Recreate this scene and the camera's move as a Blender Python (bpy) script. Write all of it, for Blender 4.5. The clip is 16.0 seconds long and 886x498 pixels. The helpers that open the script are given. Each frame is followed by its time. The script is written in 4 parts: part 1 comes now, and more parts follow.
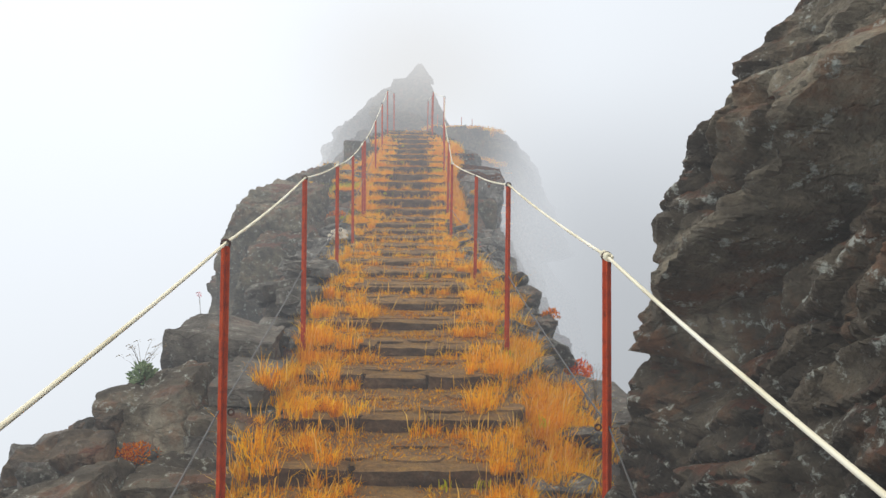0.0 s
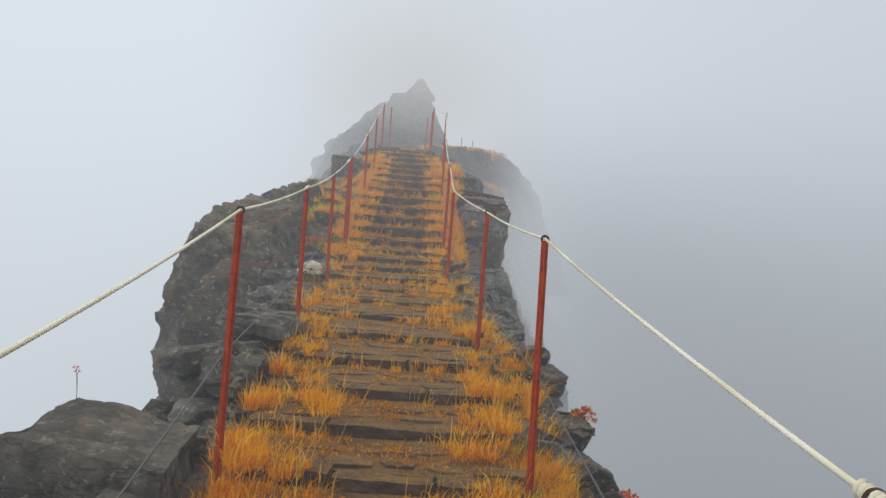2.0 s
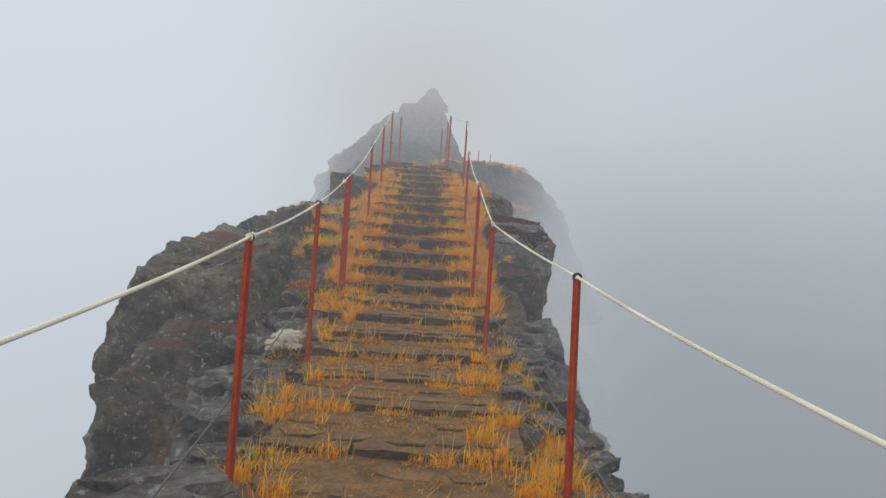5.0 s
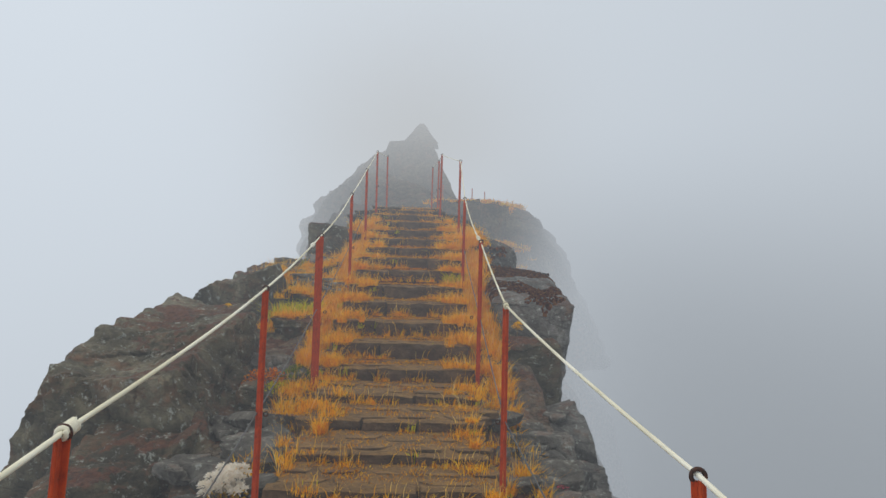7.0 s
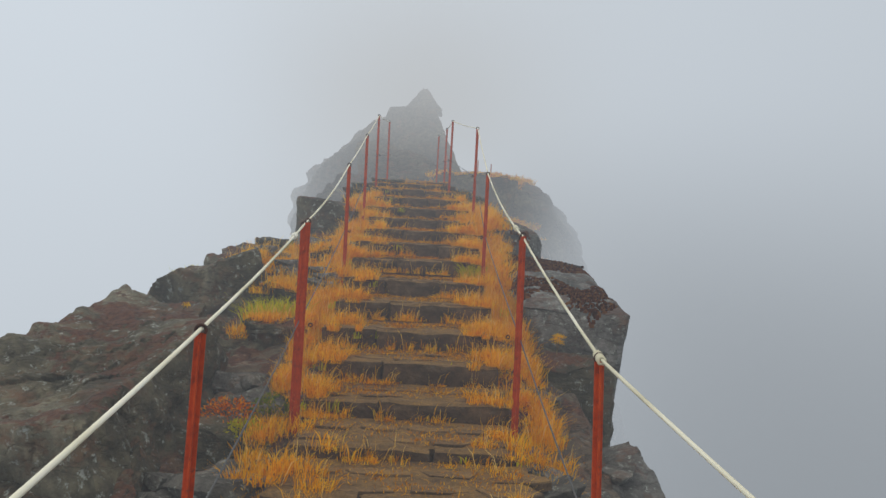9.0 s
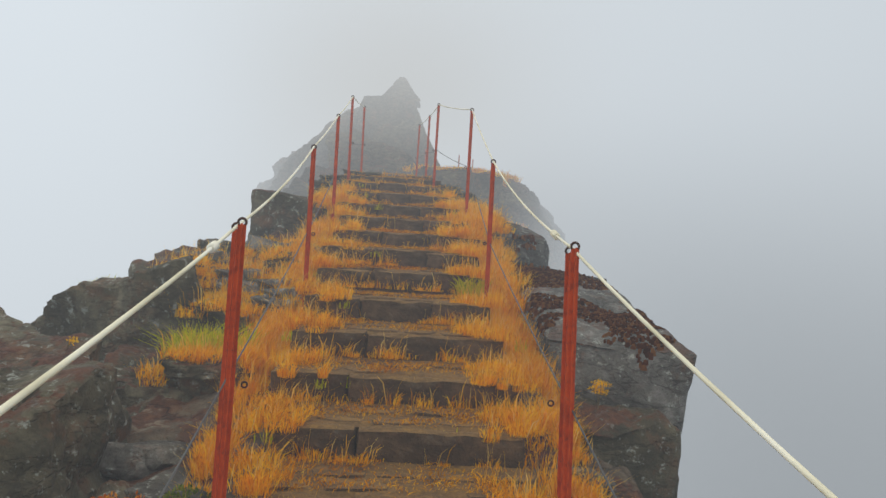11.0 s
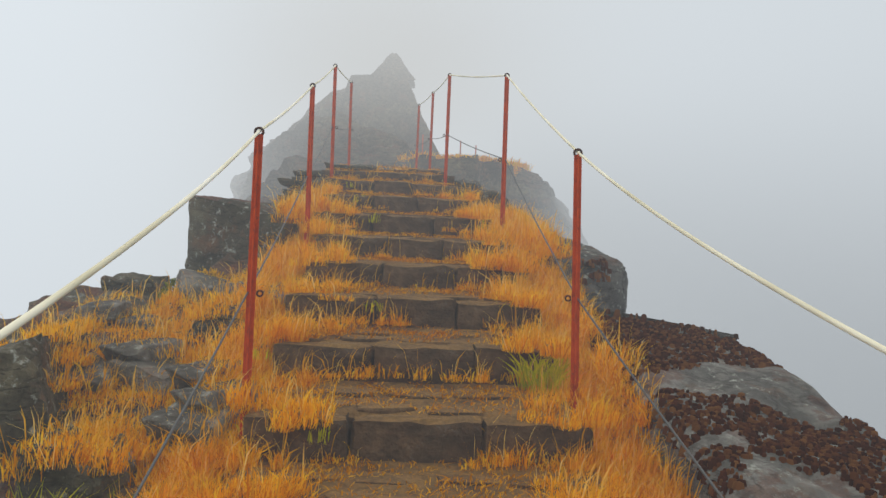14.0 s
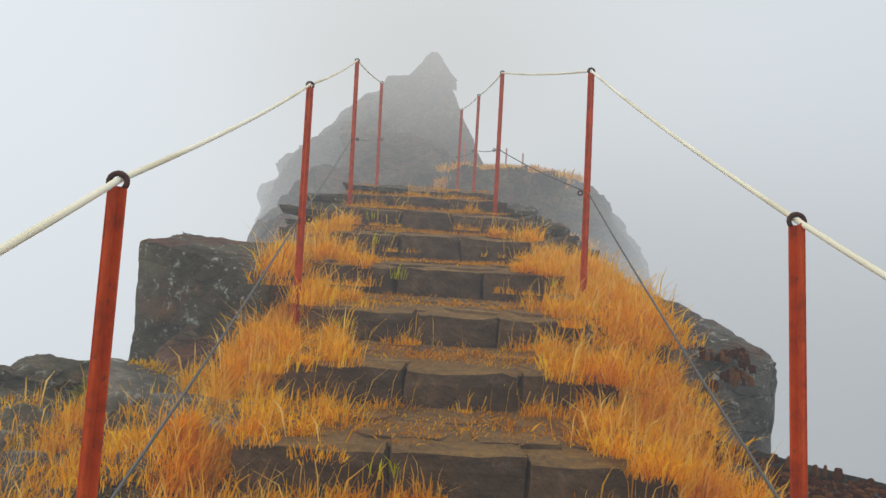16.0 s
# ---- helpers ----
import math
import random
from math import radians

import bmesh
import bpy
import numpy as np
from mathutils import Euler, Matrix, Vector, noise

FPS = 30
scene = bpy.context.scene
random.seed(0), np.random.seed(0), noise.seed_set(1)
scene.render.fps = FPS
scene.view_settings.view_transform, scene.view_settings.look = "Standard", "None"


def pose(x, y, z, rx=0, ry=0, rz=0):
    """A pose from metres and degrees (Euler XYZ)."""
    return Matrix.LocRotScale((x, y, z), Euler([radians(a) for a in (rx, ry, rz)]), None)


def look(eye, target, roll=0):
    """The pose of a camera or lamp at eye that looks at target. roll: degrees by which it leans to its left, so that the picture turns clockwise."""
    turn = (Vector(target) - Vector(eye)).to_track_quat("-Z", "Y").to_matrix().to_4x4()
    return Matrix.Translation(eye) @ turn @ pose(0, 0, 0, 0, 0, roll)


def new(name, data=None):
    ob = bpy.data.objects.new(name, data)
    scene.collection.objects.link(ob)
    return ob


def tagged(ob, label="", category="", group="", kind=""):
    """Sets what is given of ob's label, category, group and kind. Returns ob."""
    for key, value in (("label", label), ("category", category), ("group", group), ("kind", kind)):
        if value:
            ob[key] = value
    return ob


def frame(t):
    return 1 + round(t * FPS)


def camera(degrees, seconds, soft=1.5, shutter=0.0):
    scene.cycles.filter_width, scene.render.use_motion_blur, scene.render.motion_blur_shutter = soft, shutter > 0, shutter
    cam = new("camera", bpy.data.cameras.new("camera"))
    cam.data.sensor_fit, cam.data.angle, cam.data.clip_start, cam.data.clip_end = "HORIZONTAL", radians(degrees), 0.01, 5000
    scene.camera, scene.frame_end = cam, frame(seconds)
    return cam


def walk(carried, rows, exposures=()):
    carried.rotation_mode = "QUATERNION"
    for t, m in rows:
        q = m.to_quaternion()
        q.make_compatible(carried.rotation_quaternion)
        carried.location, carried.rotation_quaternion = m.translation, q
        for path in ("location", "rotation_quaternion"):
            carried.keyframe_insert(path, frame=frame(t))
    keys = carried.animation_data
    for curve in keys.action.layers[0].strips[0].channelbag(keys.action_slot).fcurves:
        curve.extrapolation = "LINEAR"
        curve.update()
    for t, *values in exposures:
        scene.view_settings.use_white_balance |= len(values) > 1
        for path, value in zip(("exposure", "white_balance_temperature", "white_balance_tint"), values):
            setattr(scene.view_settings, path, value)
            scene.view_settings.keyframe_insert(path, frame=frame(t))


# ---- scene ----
cam = camera(62.0, 16.0)
PATH = [
    (0, (0.121, 0.089, 1.774), (0.122, 2.088, 1.708), 0.6),
    (0.5, (0.057, 0.506, 1.802), (-0.001, 2.503, 1.718), 2.8),
    (1, (0.071, 0.899, 1.845), (0.107, 2.898, 1.789), 2.5),
    (1.5, (0.089, 1.252, 1.918), (0.12, 3.251, 1.879), 1.7),
    (2, (0.063, 1.663, 1.977), (0.089, 3.663, 1.965), 4.2),
    (2.5, (0.121, 2.065, 2.014), (0.188, 4.064, 2.027), 1.4),
    (3, (0.057, 2.469, 2.055), (0.031, 4.468, 2.083), 1.2),
    (3.5, (-0.004, 2.824, 2.143), (-0.039, 4.824, 2.163), 2.6),
    (6, (-0.13, 4.651, 2.396), (-0.131, 6.651, 2.442), 3.8),
    (6.5, (-0.14, 4.933, 2.522), (-0.123, 6.931, 2.605), 3.4),
    (7, (-0.117, 5.319, 2.588), (-0.111, 7.316, 2.706), 1.5),
    (7.5, (-0.174, 5.654, 2.584), (-0.208, 7.65, 2.714), 1.8),
    (8, (-0.226, 6.029, 2.659), (-0.223, 8.027, 2.732), 2.9),
    (10.5, (-0.425, 7.938, 2.87), (-0.367, 9.937, 2.901), 2.7),
    (11, (-0.441, 8.3, 2.897), (-0.34, 10.298, 2.937), 3.4),
    (11.5, (-0.46, 8.666, 2.982), (-0.379, 10.663, 3.04), 1.5),
    (12, (-0.54, 9.082, 3.027), (-0.443, 11.08, 3.056), 2.4),
    (12.5, (-0.525, 9.434, 3.042), (-0.385, 11.429, 3.068), 2.0),
    (13, (-0.563, 9.788, 3.109), (-0.451, 11.785, 3.132), 1.8),
    (13.5, (-0.644, 10.128, 3.221), (-0.535, 12.125, 3.222), 3.5),
    (14, (-0.58, 10.523, 3.221), (-0.451, 12.519, 3.224), 2.4),
    (14.5, (-0.556, 10.87, 3.277), (-0.464, 12.868, 3.28), 0.5),
    (15, (-0.606, 11.309, 3.405), (-0.579, 13.309, 3.4), 2.6),
    (15.5, (-0.523, 11.68, 3.462), (-0.469, 13.679, 3.453), 2.6),
    (16, (-0.565, 12.022, 3.54), (-0.542, 14.022, 3.544), 3.2),
]
walk(cam, [(t, look(eye, target, roll)) for t, eye, target, roll in PATH], [(0.0, 0.52, 6650, 11), (0.7, 0.34, 6600, 11), (1.5, 0.09, 6500, 10), (2.0, 0.06, 6450, 10), (3.5, -0.06, 6370, 9.5), (7.0, -0.05, 6370, 9.5),
     (8.0, -0.20, 6370, 9.5), (9.5, -0.05, 6430, 9), (11.0, 0.06, 6520, 8.5), (13.0, 0.08, 6560, 8.5), (15.5, 0.19, 6620, 9), (16.0, 0.19, 6620, 9)])


from mathutils.bvhtree import BVHTree

# ---- light: thick cloud all round, giving off its own glow in place of daylight ----
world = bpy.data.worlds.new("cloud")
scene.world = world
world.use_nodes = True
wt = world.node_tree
for n in list(wt.nodes):
    wt.nodes.remove(n)
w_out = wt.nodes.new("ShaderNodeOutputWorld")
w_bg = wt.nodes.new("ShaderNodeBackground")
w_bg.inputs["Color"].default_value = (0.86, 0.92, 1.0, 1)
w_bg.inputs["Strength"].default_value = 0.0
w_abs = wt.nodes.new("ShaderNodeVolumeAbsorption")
# Emission in the volume stands in for daylight scattered by the cloud.
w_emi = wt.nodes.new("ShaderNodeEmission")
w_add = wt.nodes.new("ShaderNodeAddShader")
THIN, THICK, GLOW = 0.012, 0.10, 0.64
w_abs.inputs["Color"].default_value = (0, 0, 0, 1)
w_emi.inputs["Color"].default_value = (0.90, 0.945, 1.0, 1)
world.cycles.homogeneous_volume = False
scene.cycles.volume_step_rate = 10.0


def sum_node(op, a, b):
    n = wt.nodes.new("ShaderNodeMath")
    n.operation = op
    for socket, v in zip(n.inputs, (a, b)):
        if hasattr(v, "is_linked"):
            wt.links.new(v, socket)
        else:
            socket.default_value = v
    return n.outputs[0]


def between(value, low, high, a, b):
    n = wt.nodes.new("ShaderNodeMapRange")
    n.interpolation_type = "SMOOTHSTEP"
    wt.links.new(value, n.inputs[0])
    for socket, v in zip(n.inputs[1:5], (low, high, a, b)):
        socket.default_value = v
    return n.outputs[0]


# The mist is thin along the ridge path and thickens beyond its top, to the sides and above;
# its own emission, in place of scattered daylight, is raised high overhead and a little on the left.
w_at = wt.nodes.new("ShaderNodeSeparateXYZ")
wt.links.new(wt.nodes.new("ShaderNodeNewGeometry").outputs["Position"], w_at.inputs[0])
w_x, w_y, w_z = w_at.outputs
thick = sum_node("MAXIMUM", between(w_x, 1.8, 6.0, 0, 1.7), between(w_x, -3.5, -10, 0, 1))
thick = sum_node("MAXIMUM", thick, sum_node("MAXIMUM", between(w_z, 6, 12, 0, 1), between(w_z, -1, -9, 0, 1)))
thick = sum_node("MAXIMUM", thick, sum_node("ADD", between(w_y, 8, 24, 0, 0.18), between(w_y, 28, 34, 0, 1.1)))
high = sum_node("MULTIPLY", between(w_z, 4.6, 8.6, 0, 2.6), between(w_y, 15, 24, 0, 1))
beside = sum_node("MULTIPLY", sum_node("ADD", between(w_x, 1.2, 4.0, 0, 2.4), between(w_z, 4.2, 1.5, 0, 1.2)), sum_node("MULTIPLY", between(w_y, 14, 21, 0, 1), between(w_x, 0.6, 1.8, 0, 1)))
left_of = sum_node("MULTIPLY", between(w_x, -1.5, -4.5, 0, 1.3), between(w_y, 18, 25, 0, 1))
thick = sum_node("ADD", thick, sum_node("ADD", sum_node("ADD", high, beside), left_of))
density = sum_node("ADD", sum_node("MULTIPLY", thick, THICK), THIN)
# Emission boosted high overhead, out of view, to light the ground from above.
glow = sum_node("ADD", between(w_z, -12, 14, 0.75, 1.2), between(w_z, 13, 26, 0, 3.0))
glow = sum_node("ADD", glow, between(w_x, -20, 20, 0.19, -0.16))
# Shade put into the glow, low down on the right-hand side.
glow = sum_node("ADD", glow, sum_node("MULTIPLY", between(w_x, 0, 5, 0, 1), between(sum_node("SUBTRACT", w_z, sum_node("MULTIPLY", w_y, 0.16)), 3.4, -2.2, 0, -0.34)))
# The overhead emission is tinted warm to colour the light on the ground.
tint = wt.nodes.new("ShaderNodeMix")
tint.data_type = "RGBA"
wt.links.new(between(w_z, 10, 22, 0, 1), tint.inputs[0])
tint.inputs[6].default_value, tint.inputs[7].default_value = (0.872, 0.94, 1.012, 1), (1.0, 0.90, 0.70, 1)
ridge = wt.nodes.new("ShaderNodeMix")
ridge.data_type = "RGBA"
# Round the dark peak, shade is put into the cloud's glow colour: dimmer and browner.
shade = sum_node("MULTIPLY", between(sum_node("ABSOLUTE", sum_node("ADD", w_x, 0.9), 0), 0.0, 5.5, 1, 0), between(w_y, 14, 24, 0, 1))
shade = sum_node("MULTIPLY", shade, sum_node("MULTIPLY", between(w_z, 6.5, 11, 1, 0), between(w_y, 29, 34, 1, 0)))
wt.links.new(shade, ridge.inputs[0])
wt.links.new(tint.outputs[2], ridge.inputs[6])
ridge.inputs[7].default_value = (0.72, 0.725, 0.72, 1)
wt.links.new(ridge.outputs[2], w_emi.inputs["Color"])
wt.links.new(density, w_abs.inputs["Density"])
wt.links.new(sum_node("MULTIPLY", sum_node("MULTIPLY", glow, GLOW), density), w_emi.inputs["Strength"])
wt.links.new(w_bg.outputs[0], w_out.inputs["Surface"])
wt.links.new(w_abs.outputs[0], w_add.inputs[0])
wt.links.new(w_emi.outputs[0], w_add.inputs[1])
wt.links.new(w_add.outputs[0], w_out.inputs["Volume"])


def cloud_dome():
    """The end of sight: an added, evenly glowing sphere standing for cloud far behind everything."""
    bm = bmesh.new()
    bmesh.ops.create_icosphere(bm, subdivisions=5, radius=95)
    bmesh.ops.reverse_faces(bm, faces=bm.faces)
    me = bpy.data.meshes.new("cloud_backdrop")
    bm.to_mesh(me)
    bm.free()
    m = bpy.data.materials.new("cloud")
    m.use_nodes = True
    t = m.node_tree
    t.nodes.remove(t.nodes["Principled BSDF"])
    e = t.nodes.new("ShaderNodeEmission")
    e.inputs["Color"].default_value, e.inputs["Strength"].default_value = (0.90, 0.945, 1.0, 1), GLOW
    t.links.new(e.outputs[0], t.nodes["Material Output"].inputs["Surface"])
    me.materials.append(m)
    dome = new("cloud_backdrop", me)
    dome.matrix_basis = pose(0, 12, 0)
    tagged(dome, "pale grey cloud closing off the view", "cloud", kind="structure")


cloud_dome()


# ---- materials ----
def mat(name, rough=0.9, metal=0.0):
    m = bpy.data.materials.new(name)
    m.use_nodes = True
    b = m.node_tree.nodes["Principled BSDF"]
    b.inputs["Roughness"].default_value, b.inputs["Metallic"].default_value = rough, metal
    return m, m.node_tree, b


def node(t, kind, **values):
    n = t.nodes.new(kind)
    for key, v in values.items():
        n.inputs[key.replace("_", " ")].default_value = v
    return n


def ramp(t, fac, stops):
    r = t.nodes.new("ShaderNodeValToRGB")
    while len(r.color_ramp.elements) < len(stops):
        r.color_ramp.elements.new(0.5)
    for e, (p, c) in zip(r.color_ramp.elements, stops):
        e.position, e.color = p, (*c, 1)
    t.links.new(fac, r.inputs[0])
    return r.outputs[0]


def mix(t, fac, a, b, how="MIX"):
    n = t.nodes.new("ShaderNodeMix")
    n.data_type, n.blend_type = "RGBA", how
    for socket, v in ((n.inputs[0], fac), (n.inputs[6], a), (n.inputs[7], b)):
        if hasattr(v, "is_linked"):
            t.links.new(v, socket)
        elif isinstance(v, tuple):
            socket.default_value = (*v, 1)
        else:
            socket.default_value = v
    return n.outputs[2]


def bump(t, b, height, strength, distance):
    n = node(t, "ShaderNodeBump", Strength=strength, Distance=distance)
    t.links.new(height, n.inputs["Height"])
    t.links.new(n.outputs[0], b.inputs["Normal"])


def noise_tex(t, where, scale, detail=6.0, rough=0.6):
    n = node(t, "ShaderNodeTexNoise", Scale=scale, Detail=detail, Roughness=rough)
    t.links.new(where, n.inputs["Vector"])
    return n.outputs[0]


def rock_material(name, dark, mid, light, lichen=0.5, moss=0.3, lit_dust=None, cracks=0.65):
    m, t, b = mat(name, 0.85)
    at = t.nodes.new("ShaderNodeTexCoord").outputs["Object"]
    big, fine, grit = noise_tex(t, at, 1.3, 8), noise_tex(t, at, 9, 8, 0.7), noise_tex(t, at, 60, 4, 0.7)
    col = ramp(t, big, [(0.36, dark), (0.5, mid), (0.65, light)])
    col = mix(t, 0.75, col, ramp(t, fine, [(0.3, (0.20, 0.18, 0.17)), (0.5, (0.85, 0.83, 0.8)), (0.7, (1.9, 1.85, 1.8))]), "MULTIPLY")
    col = mix(t, ramp(t, noise_tex(t, at, 3.1, 9, 0.72), [(0.60 - 0.1 * moss, (0, 0, 0)), (0.72 - 0.1 * moss, (0.8, 0.8, 0.8))]), col, (0.16, 0.075, 0.035))
    col = mix(t, ramp(t, noise_tex(t, at, 17, 7, 0.75), [(0.57, (0, 0, 0)), (0.64, (lichen, lichen, lichen))]), col, (0.36, 0.38, 0.34))
    # Rust-red moss on what faces up.
    up = t.nodes.new("ShaderNodeSeparateXYZ")
    t.links.new(t.nodes.new("ShaderNodeNewGeometry").outputs["Normal"], up.inputs[0])
    mat_of_moss = mix(t, 1.0, ramp(t, up.outputs[2], [(0.55, (0, 0, 0)), (0.85, (1, 1, 1))]), ramp(t, noise_tex(t, at, 2.3, 8, 0.7), [(0.56 - 0.06 * moss, (0, 0, 0)), (0.60 - 0.06 * moss, (1, 1, 1))]), "MULTIPLY")
    moss_col = ramp(t, noise_tex(t, at, 25, 6, 0.7), [(0.3, (0.030, 0.008, 0.004)), (0.55, (0.110, 0.032, 0.012)), (0.8, (0.20, 0.085, 0.025))])
    col = mix(t, mix(t, 1.0, mat_of_moss, (moss, moss, moss), "MULTIPLY"), col, moss_col)
    # Bedding and fracture lines: thin dark bands of a stretched noise.
    lines = None
    for turn, scale, wide in (((1.15, 0.55, 0.3), (1.0, 1.0, 2.2), 0.010), ((1.4, -0.7, 0.9), (1.3, 1.3, 3.0), 0.008)):
        mp = t.nodes.new("ShaderNodeMapping")
        mp.inputs["Rotation"].default_value, mp.inputs["Scale"].default_value = turn, scale
        t.links.new(at, mp.inputs["Vector"])
        band = ramp(t, noise_tex(t, mp.outputs[0], 1.6, 5, 0.55), [(0.5 - 2 * wide, (1, 1, 1)), (0.5 - wide * 0.4, (0.18, 0.16, 0.15)), (0.5 + wide * 0.4, (0.3, 0.28, 0.26)), (0.5 + 2 * wide, (1, 1, 1))])
        lines = band if lines is None else mix(t, 1.0, lines, band, "MULTIPLY")
    col = mix(t, cracks, col, lines, "MULTIPLY")
    # Straw dust on upward faces, its pale colour also standing for light from above.
    if lit_dust:
        lie = mix(t, 1.0, ramp(t, up.outputs[2], [(0.6, (0, 0, 0)), (0.9, (1, 1, 1))]), ramp(t, noise_tex(t, at, 6, 8, 0.75), [(0.30, (0, 0, 0)), (0.54, (0.9, 0.9, 0.9))]), "MULTIPLY")
        col = mix(t, lie, col, ramp(t, noise_tex(t, at, 45, 5, 0.8), [(0.3, tuple(0.55 * c for c in lit_dust)), (0.5, lit_dust), (0.75, tuple(1.4 * c for c in lit_dust))]))
        # Yellow-green moss in the hollows of the treads.
        flat = mix(t, 1.0, ramp(t, up.outputs[2], [(0.6, (0, 0, 0)), (0.9, (1, 1, 1))]), ramp(t, noise_tex(t, at, 7.5, 7, 0.7), [(0.55, (0, 0, 0)), (0.63, (0.7, 0.7, 0.7))]), "MULTIPLY")
        col = mix(t, flat, col, ramp(t, noise_tex(t, at, 70, 4, 0.8), [(0.35, (0.20, 0.105, 0.008)), (0.7, (0.55, 0.29, 0.015))]))
    t.links.new(col, b.inputs["Base Color"])
    relief = mix(t, 0.9 * cracks, mix(t, 0.35, fine, grit), lines, "MULTIPLY")
    bump(t, b, relief, 1.0, 0.045)
    return m


ROCK = rock_material("basalt", (0.024, 0.019, 0.013), (0.090, 0.074, 0.052), (0.250, 0.225, 0.170), 1.0, 0.7, None, 0.3)
MOSSY = rock_material("mossy_rock", (0.058, 0.056, 0.052), (0.120, 0.117, 0.110), (0.22, 0.215, 0.205), 1.0, 0.55, None, 0.45)
SLAB = rock_material("grey_slab", (0.048, 0.042, 0.035), (0.112, 0.101, 0.086), (0.215, 0.20, 0.175), 0.5, 0.25, None, 0.4)
PALE = rock_material("pale_stone", (0.058, 0.053, 0.045), (0.125, 0.117, 0.102), (0.24, 0.23, 0.21), 0.9, 0.3, None, 0.25)
ROCK_FAR = rock_material("far_rock", (0.040, 0.030, 0.018), (0.085, 0.068, 0.038), (0.16, 0.130, 0.065), 0.2, 0.9)
# Dark brown stone with some of the risers' shade put into its colour.
STEP = rock_material("step_stone", (0.042, 0.023, 0.011), (0.098, 0.056, 0.027), (0.165, 0.100, 0.052), 0.08, 0.2, (0.25, 0.137, 0.036), 0.15)
CRAG = rock_material("crag_rock", (0.040, 0.034, 0.020), (0.100, 0.088, 0.054), (0.195, 0.178, 0.124), 0.9, 0.9, None, 0.4)
FLAG = rock_material("flagstone", (0.055, 0.031, 0.014), (0.115, 0.068, 0.032), (0.19, 0.120, 0.060), 0.10, 0.15, (0.27, 0.150, 0.045), 0.1)
SOIL = rock_material("stony_soil", (0.052, 0.038, 0.025), (0.125, 0.095, 0.066), (0.22, 0.175, 0.13), 0.3, 0.9)



def straw_material(name, low, high, pale, patch=None):
    m, t, b = mat(name, 0.85)
    b.inputs["Specular IOR Level"].default_value = 0.08
    r = t.nodes.new("ShaderNodeNewGeometry").outputs["Random Per Island"]
    col = ramp(t, r, [(0.0, low), (0.55, high), (1.0, pale)])
    if patch:
        at = t.nodes.new("ShaderNodeTexCoord").outputs["Object"]
        col = mix(t, ramp(t, noise_tex(t, at, 2.6, 5, 0.7), [(0.47, (0, 0, 0)), (0.66, (0.85, 0.85, 0.85))]), col, patch, "MULTIPLY")
    t.links.new(col, b.inputs["Base Color"])
    # Thin blades let some light through.
    thin, both = t.nodes.new("ShaderNodeBsdfTranslucent"), t.nodes.new("ShaderNodeMixShader")
    t.links.new(col, thin.inputs["Color"])
    both.inputs[0].default_value = 0.55
    t.links.new(b.outputs[0], both.inputs[1])
    t.links.new(thin.outputs[0], both.inputs[2])
    t.links.new(both.outputs[0], t.nodes["Material Output"].inputs["Surface"])
    return m


STRAW = straw_material("dry_grass", (0.64, 0.23, 0.001), (1.0, 0.50, 0.002), (1.0, 0.72, 0.04), (0.90, 0.72, 0.6))
EAR = straw_material("seed_stalk", (0.66, 0.30, 0.01), (0.94, 0.52, 0.04), (0.98, 0.72, 0.22))
LITTER = straw_material("straw_litter", (0.30, 0.11, 0.004), (0.66, 0.28, 0.006), (0.92, 0.52, 0.03), (0.85, 0.6, 0.5))
GREEN = straw_material("green_grass", (0.34, 0.38, 0.005), (0.62, 0.60, 0.008), (0.80, 0.68, 0.03))


def paint_material():
    m, t, b = mat("red_paint", 0.7)
    b.inputs["Specular IOR Level"].default_value = 0.2
    at = t.nodes.new("ShaderNodeTexCoord").outputs["Object"]
    col = ramp(t, noise_tex(t, at, 14, 8, 0.7), [(0.3, (0.20, 0.022, 0.003)), (0.5, (0.46, 0.050, 0.003)), (0.75, (0.58, 0.085, 0.006))])
    col = mix(t, ramp(t, noise_tex(t, at, 55, 5, 0.8), [(0.6, (0, 0, 0)), (0.66, (0.9, 0.9, 0.9))]), col, (0.09, 0.035, 0.018))
    t.links.new(col, b.inputs["Base Color"])
    bump(t, b, noise_tex(t, at, 60, 5), 0.3, 0.004)
    return m


def rope_material():
    m, t, b = mat("rope", 0.8)
    at = t.nodes.new("ShaderNodeTexCoord").outputs["Object"]
    col = ramp(t, noise_tex(t, at, 3, 1), [(0.3, (0.62, 0.58, 0.42)), (0.55, (0.80, 0.77, 0.62)), (0.8, (0.88, 0.87, 0.80))])
    t.links.new(col, b.inputs["Base Color"])
    bump(t, b, noise_tex(t, at, 40, 3), 0.05, 0.001)
    return m


PAINT, ROPE = paint_material(), rope_material()
IRON, iron_tree, iron_shader = mat("dark_iron", 0.6, 0.4)
iron_tree.links.new(ramp(iron_tree, noise_tex(iron_tree, iron_tree.nodes.new("ShaderNodeTexCoord").outputs["Object"], 60, 5), [(0.35, (0.020, 0.010, 0.008)), (0.7, (0.10, 0.028, 0.012))]), iron_shader.inputs["Base Color"])
WIRE = mat("galvanised_wire", 0.5, 0.8)[0]
WIRE.node_tree.nodes["Principled BSDF"].inputs["Base Color"].default_value = (0.12, 0.12, 0.12, 1)


